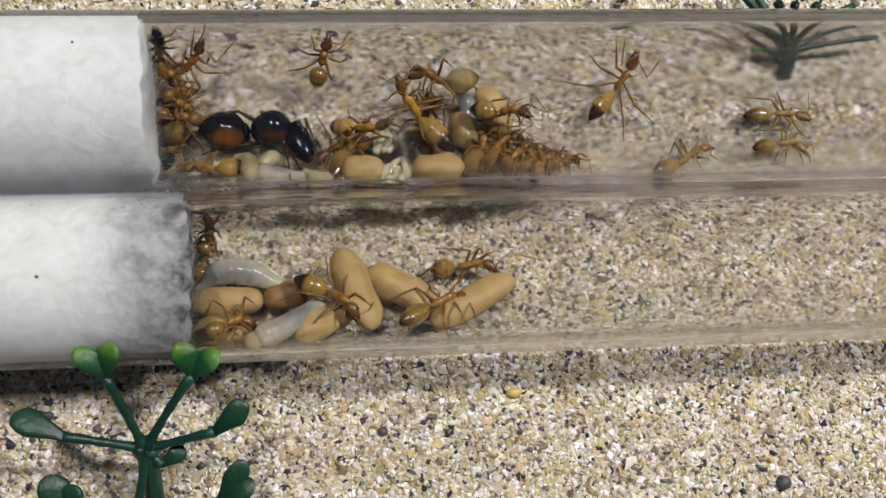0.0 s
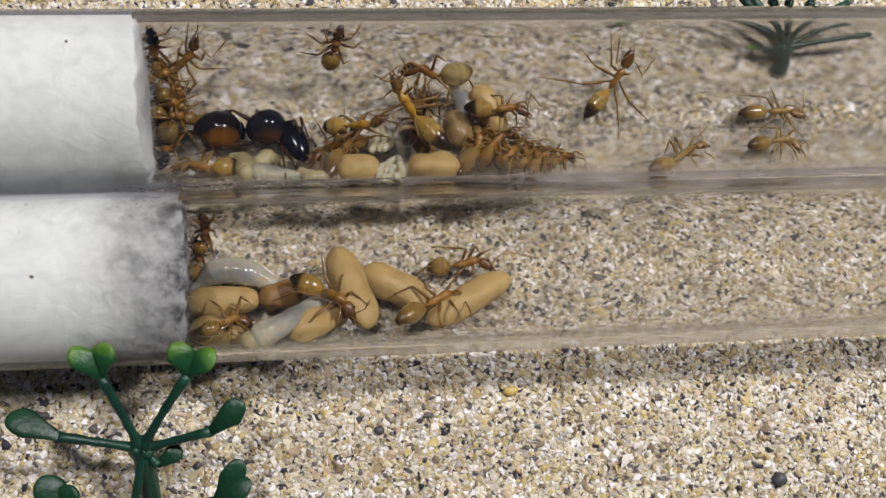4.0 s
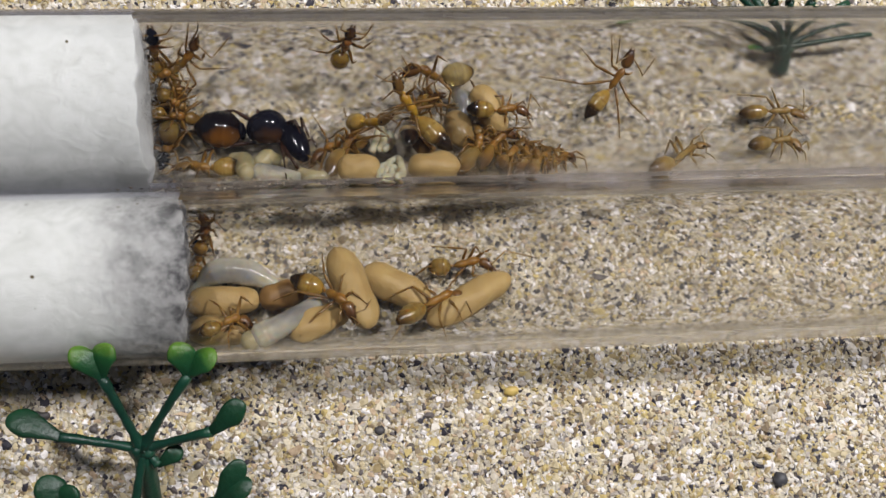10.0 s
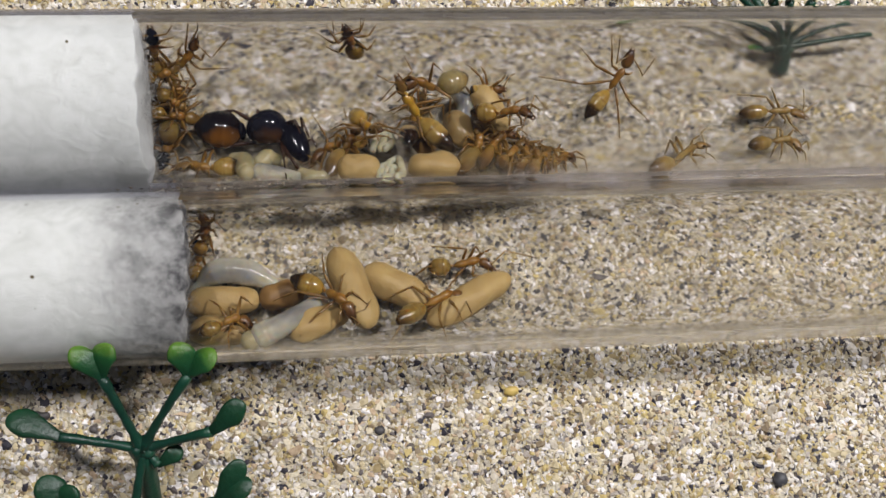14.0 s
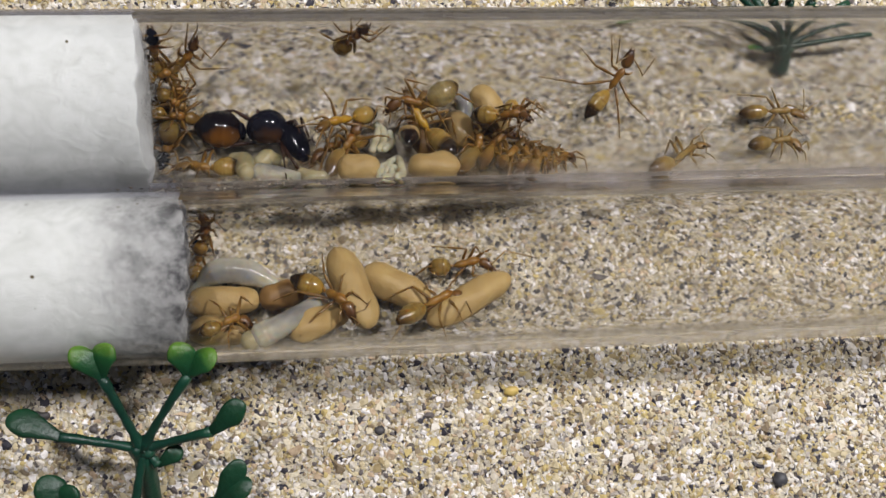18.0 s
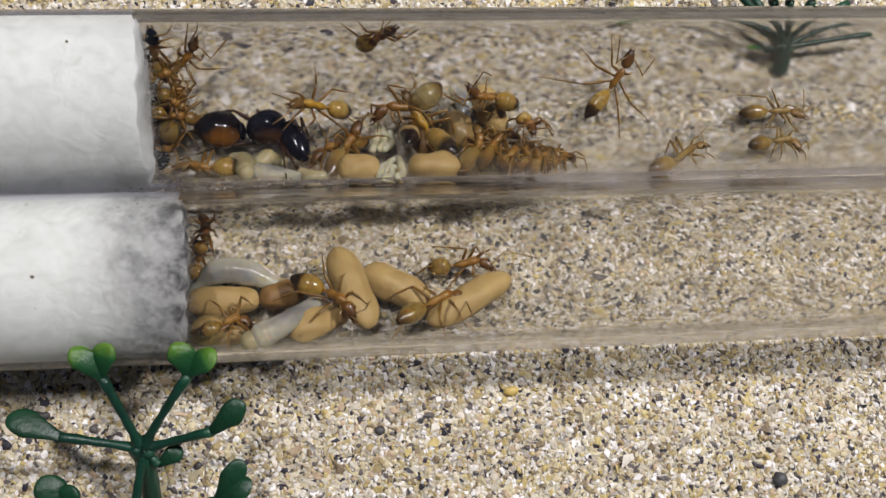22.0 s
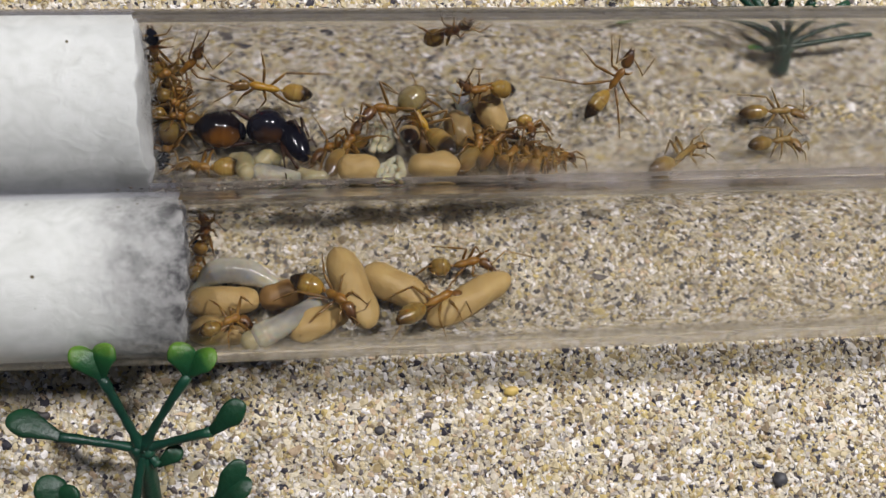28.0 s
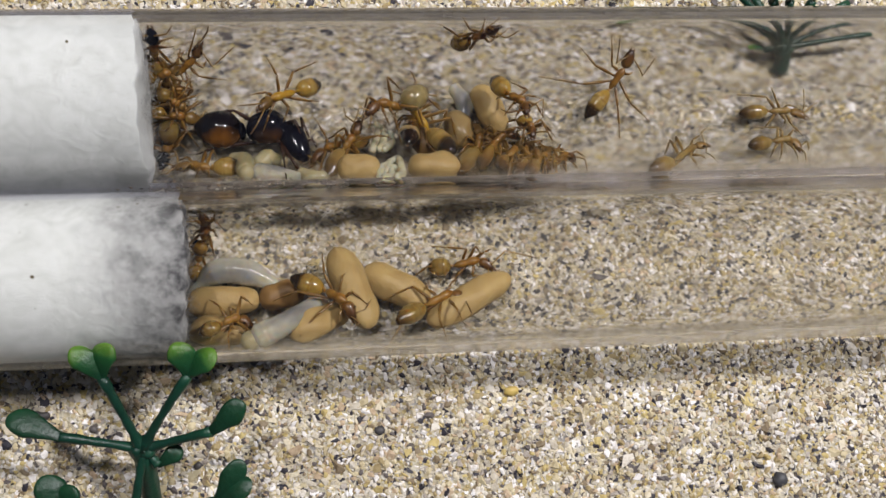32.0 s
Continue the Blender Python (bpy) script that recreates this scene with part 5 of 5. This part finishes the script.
young_pile(1, [(1.81, -7.03, 0.35, 2.01, -6.18, -0.69, 2.74, -5.83, -0.79), (2.2, -7.07, 0.71, 2.87, -7.01, 0.24, 2.87, -6.31, -0.63), (2.85, -5.42, -2.16, 3.63, -5.03, -2.95, 3.86, -6.01, -0.74), (3.33, -7.04, 1.16, 3.87, -6.72, -0.33, 3.77, -5.85, -0.78), (2.4, -6.52, -0.51, 2.63, -6.09, -0.72, 3.14, -6.16, -0.7)], 0.4,
           "pile of cream-white young larvae against the glass")
young_pile(1, [(1.29, -4.04, -3.16, 1.72, -2.81, -4.29, 2.04, -1.42, -4.93), (2.46, -3.93, -3.3, 3.09, -3.25, -3.98, 3.04, -2.07, -4.7), (1.83, -1.17, -5, 2.35, -1.8, -4.81, 2.36, -2.76, -4.33), (1.98, -3.92, -3.32, 2.46, -2.96, -4.19, 2.71, -2.31, -4.58)], 0.42,
           "pile of cream-white young larvae between the workers")
cocoon(2, -16.39, -24.7, -9.5, -22.6, 1.5, 1.5, 1.5, label="tan silk ant cocoon in the brood pile")
cocoon(2, -15.59, -60.9, -9.7, -69.4, 1.3, 1.3, 1.4, label="tan silk ant cocoon in the brood pile")
cocoon(2, -9.6, -24.5, -5.42, -11.9, 1.5, 1.5, 1.35, COCOON_BROWN_SHADED, label="brownish silk cocoon under a worker")
cocoon(2, -6.4, -89.7, -1.65, -39.4, 1.3, 1.4, 1.5, label="tan silk ant cocoon in the brood pile")
cocoon(2, -2.54, 32.5, 0.54, -83.2, 1.9, 1.6, 1.6, label="large tan silk cocoon across the pile")
cocoon(2, -0.07, 5.2, 6.33, -34.5, 1.6, 1.4, 1.6, label="tan silk ant cocoon in the brood pile")
cocoon(2, 5.89, -64.8, 14.1, -4.3, 1.3, 1.3, 1.6, cap=True, label="tan silk cocoon with a dark end")
crumbs(1, -21.5, 2.5, -96, -82, 260, 4, "pale and brown crumbs along the tube wall")
crumbs(2, -16.28, -4.28, -70, -55, 60, 9, "pale crumbs beside the brood")
# two white rods stand in for glints on the glass
fibre(1, 34.39, 19.8, 37.22, 19.0, "thin white rod standing for a lit streak on the glass")
fibre(1, 34.98, -9.2, 38.55, -11.3, "thin white rod standing for a lit streak on the glass")
pebble(40.73, -37.12, 0.75, PEBBLE, "dark grey pebble among the sand grains", 1.0, 20)
pebble(-30.14, -27.43, 0.5, PEBBLE, "brown-grey flat pebble in the sand", 1.7, 5)
pebble(14.14, -27.18, 0.5, PEBBLE_OCHRE, "yellow ochre pebble in the sand", 1.5, 10)
pebble(-15.94, -32.73, 0.34, PEBBLE, "small grey pebble in the sand", 1.2, 30)
pebble(-25.42, -28.86, 0.34, PEBBLE, "small dark pebble in the sand", 1.2, -30)
pebble(1.18, -30.32, 0.4, PEBBLE, "small black pebble in the sand", 1.3, 0)
plant((-20.03, -37.17, 0.0), (-19.38, -30.21, 6.5), [
    ((-21.45, -23.78, 11.0), (0, 0.3, 0.5), True, 1.15, ((-23.44, -21.12, 12.0), (-20.71, -20.79, 12.0),)),
    ((-14.51, -23.92, 11.0), (0, 0.3, 0.5), True, 1.1, ((-15.27, -21.01, 12.0), (-12.12, -22.06, 12.0),)),
    ((-25.66, -28.65, 8.5), (0, 0, -0.6), False, 1.25, ((-29.64, -26.74, 9.0),)),
    ((-13.1, -28.78, 9.0), (0, 0, -0.5), False, 1.1, ((-10.2, -26.4, 10.0),)),
    ((-18.18, -31.64, 6.0), (0, 0, 0), False, 0.85, ((-16.15, -30.3, 6.0),)),
    ((-24.71, -34.97, 8.0), (0.3, 0, 0.5), False, 1.2, ((-27.0, -31.82, 9.0), (-24.66, -32.5, 9.0),), 0.1),
    ((-12.88, -34.74, 8.0), (0, 0, 0.4), False, 1.1, ((-10.61, -31.25, 9.0), (-9.8, -33.07, 9.0),), 0.1),
    ((-20.55, -35.66, 5.0), (0.3, 0, 0.5), False, 1.2, ()),
], "green plastic plant with lime-tipped lobed leaves standing in the sand", 0.88)
plant((43.98, 4.84, 0), (43.75, 7.06, 2), [
    ((37.2, 13.23, 4), (0, 0, 0.4), False, 1, ()),
    ((52.8, 8.6, 3), (0, 0, 0.4), False, 1, ()),
    ((50.53, 10.67, 3.5), (0, 0.6, 0.2), False, 1, ()),
    ((41.89, 7.09, 1.6), (0, 0, 0.2), True, 0.55, ((40.12, 7.33, 1.8),)),
    ((41.17, 9.94, 6), (0, 0.6, 0.6), False, 0.8, ((39.8, 10.93, 8),)),
    ((42.92, 9.93, 6), (0, 0.6, 0.6), False, 0.8, ((42.19, 10.93, 8),)),
    ((45.38, 9.93, 6), (0, 0.6, 0.6), False, 0.8, ((45.06, 10.92, 8),)),
    ((31.21, 16.03, 1.5), (0, 10, 0.2), True, 0.8, ((26.94, 12.32, 1.6),)),
], "dark green plastic plant behind the glass tube", 0.85)


def motions():
    keyed(1, ant_on_wall, [
        (0, -4.39, 2.76, -5.02, -2.79, 6.59, -0.77), (0.5, -4.3, 2.84, -4.98, -2.64, 6.61, -0.52), (1, -4.09, 2.89, -4.95, -2.29, 6.63, -0.17),
        (2, -3.72, 3.06, -4.85, -1.92, 6.62, -0.47), (3, -3.28, 3.66, -4.42, -1.72, 6.62, 0.46), (3.5, -2.81, 3.96, -4.15, -1.49, 6.55, 1.05),
        (5.5, -2.77, 4.32, -3.77, -0.48, 6.49, 1.38), (8, -2.54, 4.39, -3.69, -0.91, 6.48, 1.4), (9, -2.31, 4.46, -3.61, -0.48, 6.49, 1.38),
        (10, -1.82, 4.31, -3.78, -0.14, 6.52, 1.09), (11, -1.26, 4.58, -3.44, 0.63, 6.23, 2.27), (12, -0.84, 4.78, -3.17, 0.67, 5.86, 3.31),
        (13, -0.17, 4.57, -3.46, -0.49, 5.89, 1.98), (14, 0.17, 5.07, -2.67, -0.85, 5.78, 2.79), (14.5, -0.9, 5.19, -2.43, -0.68, 5.5, 3.16),
        (16.5, -1.92, 5.31, -2.17, -0.48, 5.28, 3.24), (17, -2.48, 5.41, -1.91, 0.24, 5.87, 2.96), (18, -1.82, 5.35, -2.05, 1.22, 6.05, 2.61),
        (18.5, -1.76, 5.49, -1.64, 1.59, 5.83, 2.84), (19, -1.75, 5.57, -1.35, 1.92, 5.8, 2.88), (19.5, -1.6, 5.64, -1.03, 2.3, 5.84, 2.99),
        (20, -1.11, 5.69, -0.68, 2.59, 5.86, 3.29), (20.5, -0.77, 5.67, -0.87, 2.67, 5.88, 3.59), (21, -0.37, 5.69, -0.69, 2.52, 5.33, 3.95),
        (22, 0.22, 5.55, -1.43, 3.64, 5.55, 2.99), (23, 0.79, 5.6, -1.24, 4.57, 5.84, 2.88), (24, 1.75, 5.59, -1.26, 5.84, 6, 2.55),
        (25, 3.21, 5.67, -0.85, 7.45, 5.99, 2.79), (25.5, 4.17, 5.7, -0.64, 8.34, 5.82, 3.09), (27.5, 5.81, 5.69, -0.67, 9.78, 5.87, 3.41),
        (28, 6.26, 5.69, -0.67, 10.43, 5.87, 3.41), (29, 7.46, 5.69, -0.69, 11.22, 5.87, 3.6), (29.5, 7.38, 5.72, -0.45, 11.17, 5.87, 3.6),
        (30, 7.44, 5.72, -0.45, 11.44, 5.87, 3.6), (30.5, 7.74, 5.69, -0.7, 11.85, 5.87, 3.39), (31, 7.85, 5.69, -0.7, 12.15, 5.87, 3.59),
        (31.5, 8.23, 5.71, -0.46, 12.42, 5.87, 3.59), (32, 8.94, 5.57, -1.37, 12.83, 5.65, 2.66),
    ])
    keyed(1, ant_by_queen, [
        (0, -2.8, -1.31, -4.34, 2.52, -1.99, 0.47), (0.5, -3, -1.21, -4.37, 2.45, -1.99, 0.25), (1, -2.89, -1.24, -4.36, 2.61, -1.85, 0.24),
        (3.5, -3.04, -1.43, -4.3, 2.47, -1.76, 0.31), (5.5, -2.85, -1.07, -4.41, 2.31, -1.61, 0.6), (8, -1.34, -0.69, -4.48, 2.36, -1.86, 1.55),
        (9, -0.93, -0.7, -4.48, 3.3, -2.13, 1.19), (10, -0.8, -0.95, -4.43, 2.91, -1.97, 1.62), (11, -0.74, -0.45, -4.51, 2.49, -1.7, 1.77),
        (12, -1.11, -0.45, -4.51, 2.38, -1.39, 1.72), (13, -0.69, -0.21, -4.53, 2.29, -2.72, 1.56), (14, -0.28, -0.12, -4.53, 1.98, -3.15, 1.6),
        (14.5, 0.39, 0.72, -4.48, 2.07, -3.1, 1.38), (15.3, 0.89, 1.49, -4.28, -0.05, -2.73, 1.5), (16.5, 1.67, 0.7, -4.48, -1.05, -2.79, 1.23),
        (17, 1.87, 1.38, -4.32, -1.72, -2.24, 0.78), (18, 1.65, -0.01, -4.53, -3.44, -2.63, -0.2), (18.5, 1.32, -0.25, -4.53, -3.92, -2.03, 0.11),
        (19, 1.51, -0.01, -4.53, -4.33, -1.53, -0.65), (19.5, 0.6, 0.25, -4.53, -4.69, -1.76, -0.06), (20, 0.66, 0.48, -4.51, -4.99, -1.23, -0.36),
        (20.5, 0.28, 0.25, -4.53, -5.74, -1.5, -1.02), (21, 0.05, 0.26, -4.53, -5.56, -1.65, -0.43), (22, -0.72, 0.1, -4.53, -5.91, -0.58, 0.38),
        (23, -0.54, 0.21, -4.53, -6.52, -0.04, -0.51), (24, -0.71, 0.4, -4.52, -7.88, 0.91, -3.77), (25, -0.84, 0.1, -4.53, -7.84, 1.27, -5.69),
        (25.5, -0.78, 0.1, -4.53, -7.91, 1.17, -3.62), (27.5, -3.92, 1.32, -4.34, -11.5, 1.82, -3.22), (28, -4.08, 1.65, -4.22, -11.75, 2.26, -3.08),
        (29, -2.91, 2.07, -4.04, -10.25, 1.38, -3.39), (29.5, -3.06, 2.48, -3.79, -10.31, 1.14, -3.4), (30, -3.26, 2.88, -3.5, -10.1, 0.81, -4.34),
        (30.5, -3.47, 3.12, -3.29, -8.86, -0.41, -0.07), (31, -3.49, 2.88, -3.5, -8.32, -0.68, 0.49), (31.5, -3.44, 2.78, -3.58, -8.46, -0.76, 0.18),
        (32, -3.51, 2.64, -3.69, -8.57, -0.76, 0.17),
    ])
    keyed(1, ant_swollen, [
        (0, 11.19, 3.4, -3.98, 4.44, 2.86, -2.15), (0.5, 11.11, 3.6, -3.8, 4.57, 2.74, -1.43), (1, 11.03, 3.68, -3.72, 4.57, 2.75, -1.14),
        (3, 11.01, 3.73, -3.67, 4.37, 2.89, -1.66), (5.5, 11.06, 3.91, -3.48, 4.27, 3.01, -2.02), (8, 11.02, 3.91, -3.48, 4.26, 2.86, -1.97),
        (10, 11.12, 3.8, -3.6, 4.39, 2.83, -1.9), (11, 10.89, 3.8, -3.6, 4.36, 2.64, -1.33), (12, 10.85, 3.73, -3.67, 3.97, 2.95, -2.53),
        (13, 10.78, 3.35, -4.02, 4.08, 2.19, -2.38), (14, 10.49, 3.12, -3.29, 4.12, 1.18, -1.1), (14.5, 10.45, 3.12, -3.29, 4.16, 0.88, -1.15),
        (16.5, 9.35, 2.03, -2.12, 3.11, -0.76, -0.61), (17, 9.25, 2.14, -2.01, 2.88, 0.08, -4.06), (18, 9.48, 2.03, -2.12, 2.66, -0.4, -3.11),
        (19, 9.44, 2.03, -2.12, 2.7, -0.62, -3.19), (20, 9.26, 1.92, -2.22, 2.66, -0.51, -3.25), (21, 8.91, 1.66, -2.42, 2.38, -0.8, -3.38),
        (22, 7.95, 2, -2.15, 1.44, -1.19, -3.22), (23, 7.14, 1.86, -2.27, 1.29, -1.9, -1.53), (24, 6.91, 1.87, -2.26, 1.17, -1.82, -0.69),
        (25, 6.68, 1.77, -2.34, 0.57, -1.42, -1.1), (25.5, 6.57, 1.67, -2.41, 0.73, -1.61, -0.38), (27.5, 6.45, 1.68, -2.41, 1.05, -1.89, 0.24),
        (28, 6.22, 1.68, -2.41, 0.56, -1.89, -0.38), (29, 6.28, 1.68, -2.41, 0.73, -1.75, 0.14), (30, 6.28, 1.68, -2.41, 1.27, -1.72, 1.08),
        (31, 6.57, 1.67, -2.41, 1.11, -1.58, 0.55), (32, 6.45, 1.68, -2.41, 0.9, -1.54, 0.42),
    ])
    keyed(1, ant_feeding, [
        (0, 8.01, -4.12, -0.82, 3.58, 1.69, 0.67), (14.3, 8.38, -4.27, -0.84, 3.98, 1.57, 0.62), (16.6, 8.48, -4.42, -0.85, 4.82, 1.51, -3.03),
        (22.1, 8.48, -4.42, -0.85, 4.71, 1.41, -3.07), (31.99, 8.43, -4.37, -0.84, 4.78, 1.5, -3.2),
    ])
    keyed(1, ant_climber, [
        (0, 4.94, -0.7, -5.29, 7.8, 0.69, -0.22), (0.5, 5.43, -0.54, -5.31, 8.11, 0.55, -0.04), (5.5, 4.75, -0.59, -5.3, 7.88, 0.97, -0.42),
        (8, 4.43, -0.59, -5.3, 7.9, 0.4, -0.49), (9, 5.71, 0.14, -5.33, 7.88, 0.41, 0.23), (10, 6.11, 0.85, -5.27, 8.27, 0.38, 0.3),
        (11, 6.26, 1.31, -5.17, 8.95, 0.64, 0.16), (12, 6.54, 1.31, -5.17, 10.52, 1.71, -0.71), (13, 7.76, 1.29, -5.18, 12.62, 2.01, -1.73),
        (14, 9.56, 1.81, -5.02, 15.53, 2.41, -5.34), (14.5, 10.5, 1.79, -5.02, 16.5, 2, -5.03), (16.5, 13.81, 2.24, -4.84, 17.18, -0.96, -1.07),
        (17, 13.91, 2.19, -4.86, 16.61, -1.26, -0.78), (18, 14.05, 1.1, -5.22, 16.13, -2.19, -0.68), (18.5, 14.39, 1.28, -5.18, 16.16, -2.21, -0.61),
        (19, 14.48, 2.1, -4.9, 16.6, -1.91, -0.94), (20, 14.77, 1.18, -5.2, 16.41, -3.16, -1.43), (22, 15.58, 0.03, -5.33, 16.47, -3.8, -0.83),
        (25, 15.76, 0.03, -5.33, 16.45, -3.81, -0.76), (28, 15.76, -0.1, -5.33, 16.28, -4.08, -0.85), (32, 15.76, -0.1, -5.33, 16.34, -4.08, -0.85),
    ])
    keyed(1, ant_at_cocoon, [
        (0, 10.29, 0.04, -3.43, 15.45, -1.67, -0.25), (0.5, 10.44, 0.05, -3.43, 15.73, -1.62, -0.45), (1, 10.46, 0.02, -3.43, 15.75, -1.61, -0.45),
        (5.5, 10.33, 0.03, -3.43, 16.51, -0.57, -4.3), (12, 10.41, -0.21, -3.43, 16.58, -0.83, -4.25), (14.5, 10.85, -0.47, -3.4, 15.9, -1.93, 0.09),
        (16.5, 10.99, -0.47, -3.4, 15.86, -2.19, 0.21), (17, 11.4, -0.58, -3.38, 16.03, -2.59, 0.4), (18, 10.89, -0.57, -3.39, 15.76, -2.28, 0.25),
        (18.5, 10.77, -0.37, -3.41, 14.35, -1.23, 1.71), (19, 10.61, -0.61, -3.38, 13.92, 0.48, 1.89), (19.5, 11.96, -1.15, -3.24, 12.83, 1.42, 2.44),
        (20, 13.11, -1.55, -3.07, 12.27, 1.99, 2.08), (20.5, 13.97, -1.73, -2.97, 11.5, 2.3, 1.19), (21, 15.12, -1.05, -3.27, 11.12, 2.44, 0.14),
        (22, 15.42, 0.14, -3.43, 10.17, 1.35, -0.2), (23, 15.14, 1.41, -3.13, 10.68, -0.42, 0.9), (24, 14.9, 1.41, -3.13, 10.16, 0.17, 0.84),
        (25, 14.62, 2.09, -2.73, 9.97, -0.13, 0.91), (25.5, 14.8, 2.08, -2.73, 10.13, 0.37, 1.13), (27.5, 15.19, 1.57, -3.05, 9.43, 1.74, -0.48),
        (28, 15.07, 1.57, -3.05, 9.45, 1.66, -0.22), (29, 15.01, 1.57, -3.05, 9.26, 1.64, -0.53), (29.5, 14.82, 1.83, -2.9, 8.93, 1.36, -0.72),
        (30, 14.8, 2.08, -2.73, 10.14, 0.02, 0.95), (30.5, 14.78, 2.33, -2.52, 11.07, -1.3, 1.01), (31, 14.19, 2.33, -2.52, 12.52, -1.85, 1.92),
        (31.5, 12.92, 2.99, -1.69, 14.32, -1.91, 2.04), (32, 12.75, 2.58, -2.27, 15.17, -2.02, 1.33),
    ])
    keyed(1, ant_beside_cotton, [
        (0, -18.21, 3.03, -5.22, -14.17, 6.55, -1.06), (0.6, -18.16, 3.19, -5.12, -14.01, 6.62, -0.4),
        (25.6, -18.27, 3.17, -5.14, -14.12, 6.62, -0.46), (27.6, -18.22, 3.16, -5.14, -14.14, 6.34, -1.94),
        (28.1, -18.22, 3.16, -5.14, -14.03, 5.95, -1.86), (31.9, -18.22, 3.16, -5.14, -14.15, 6.23, -1.97),
    ])
    keyed(0, ant_on_sand, [
        (0, -5.24, -39.93, 1.7, 1.02, -39.86, 1.3), (14, -0.82, -39.01, 1.7, 5.55, -38.71, 1.3), (15, 7.76, -36.17, 1.7, 14.08, -35.44, 1.3),
        (15.8, 14.9, -33.95, 1.7, 21.63, -33.94, 1.3), (16.5, 22.48, -33.41, 1.7, 29.17, -35.25, 1.3), (16.7, 23.07, -34.05, 1.7, 29.54, -36.09, 1.3),
        (16.9, 23.34, -35.07, 1.7, 30.14, -37.34, 1.3), (17.1, 24.35, -35.13, 1.7, 29.79, -38.54, 1.3), (17.3, 25.96, -36.43, 1.7, 30.9, -39.82, 1.3),
        (17.6, 28.98, -39.25, 1.7, 33.91, -43.36, 1.3), (18.2, 34.25, -44.08, 1.7, 38.6, -48.69, 1.3), (32, 34.25, -44.08, 1.7, 38.6, -48.69, 1.3),
    ])
    stride(ant_on_sand, 14.0, 18.4, 0.1, 24)
    stride(ant_on_wall, 18.5, 32.0, 0.35, 9)
    stride(ant_by_queen, 15.0, 29.5, 0.4, 9)
    stride(ant_climber, 10.5, 18.0, 0.35, 9)


motions()
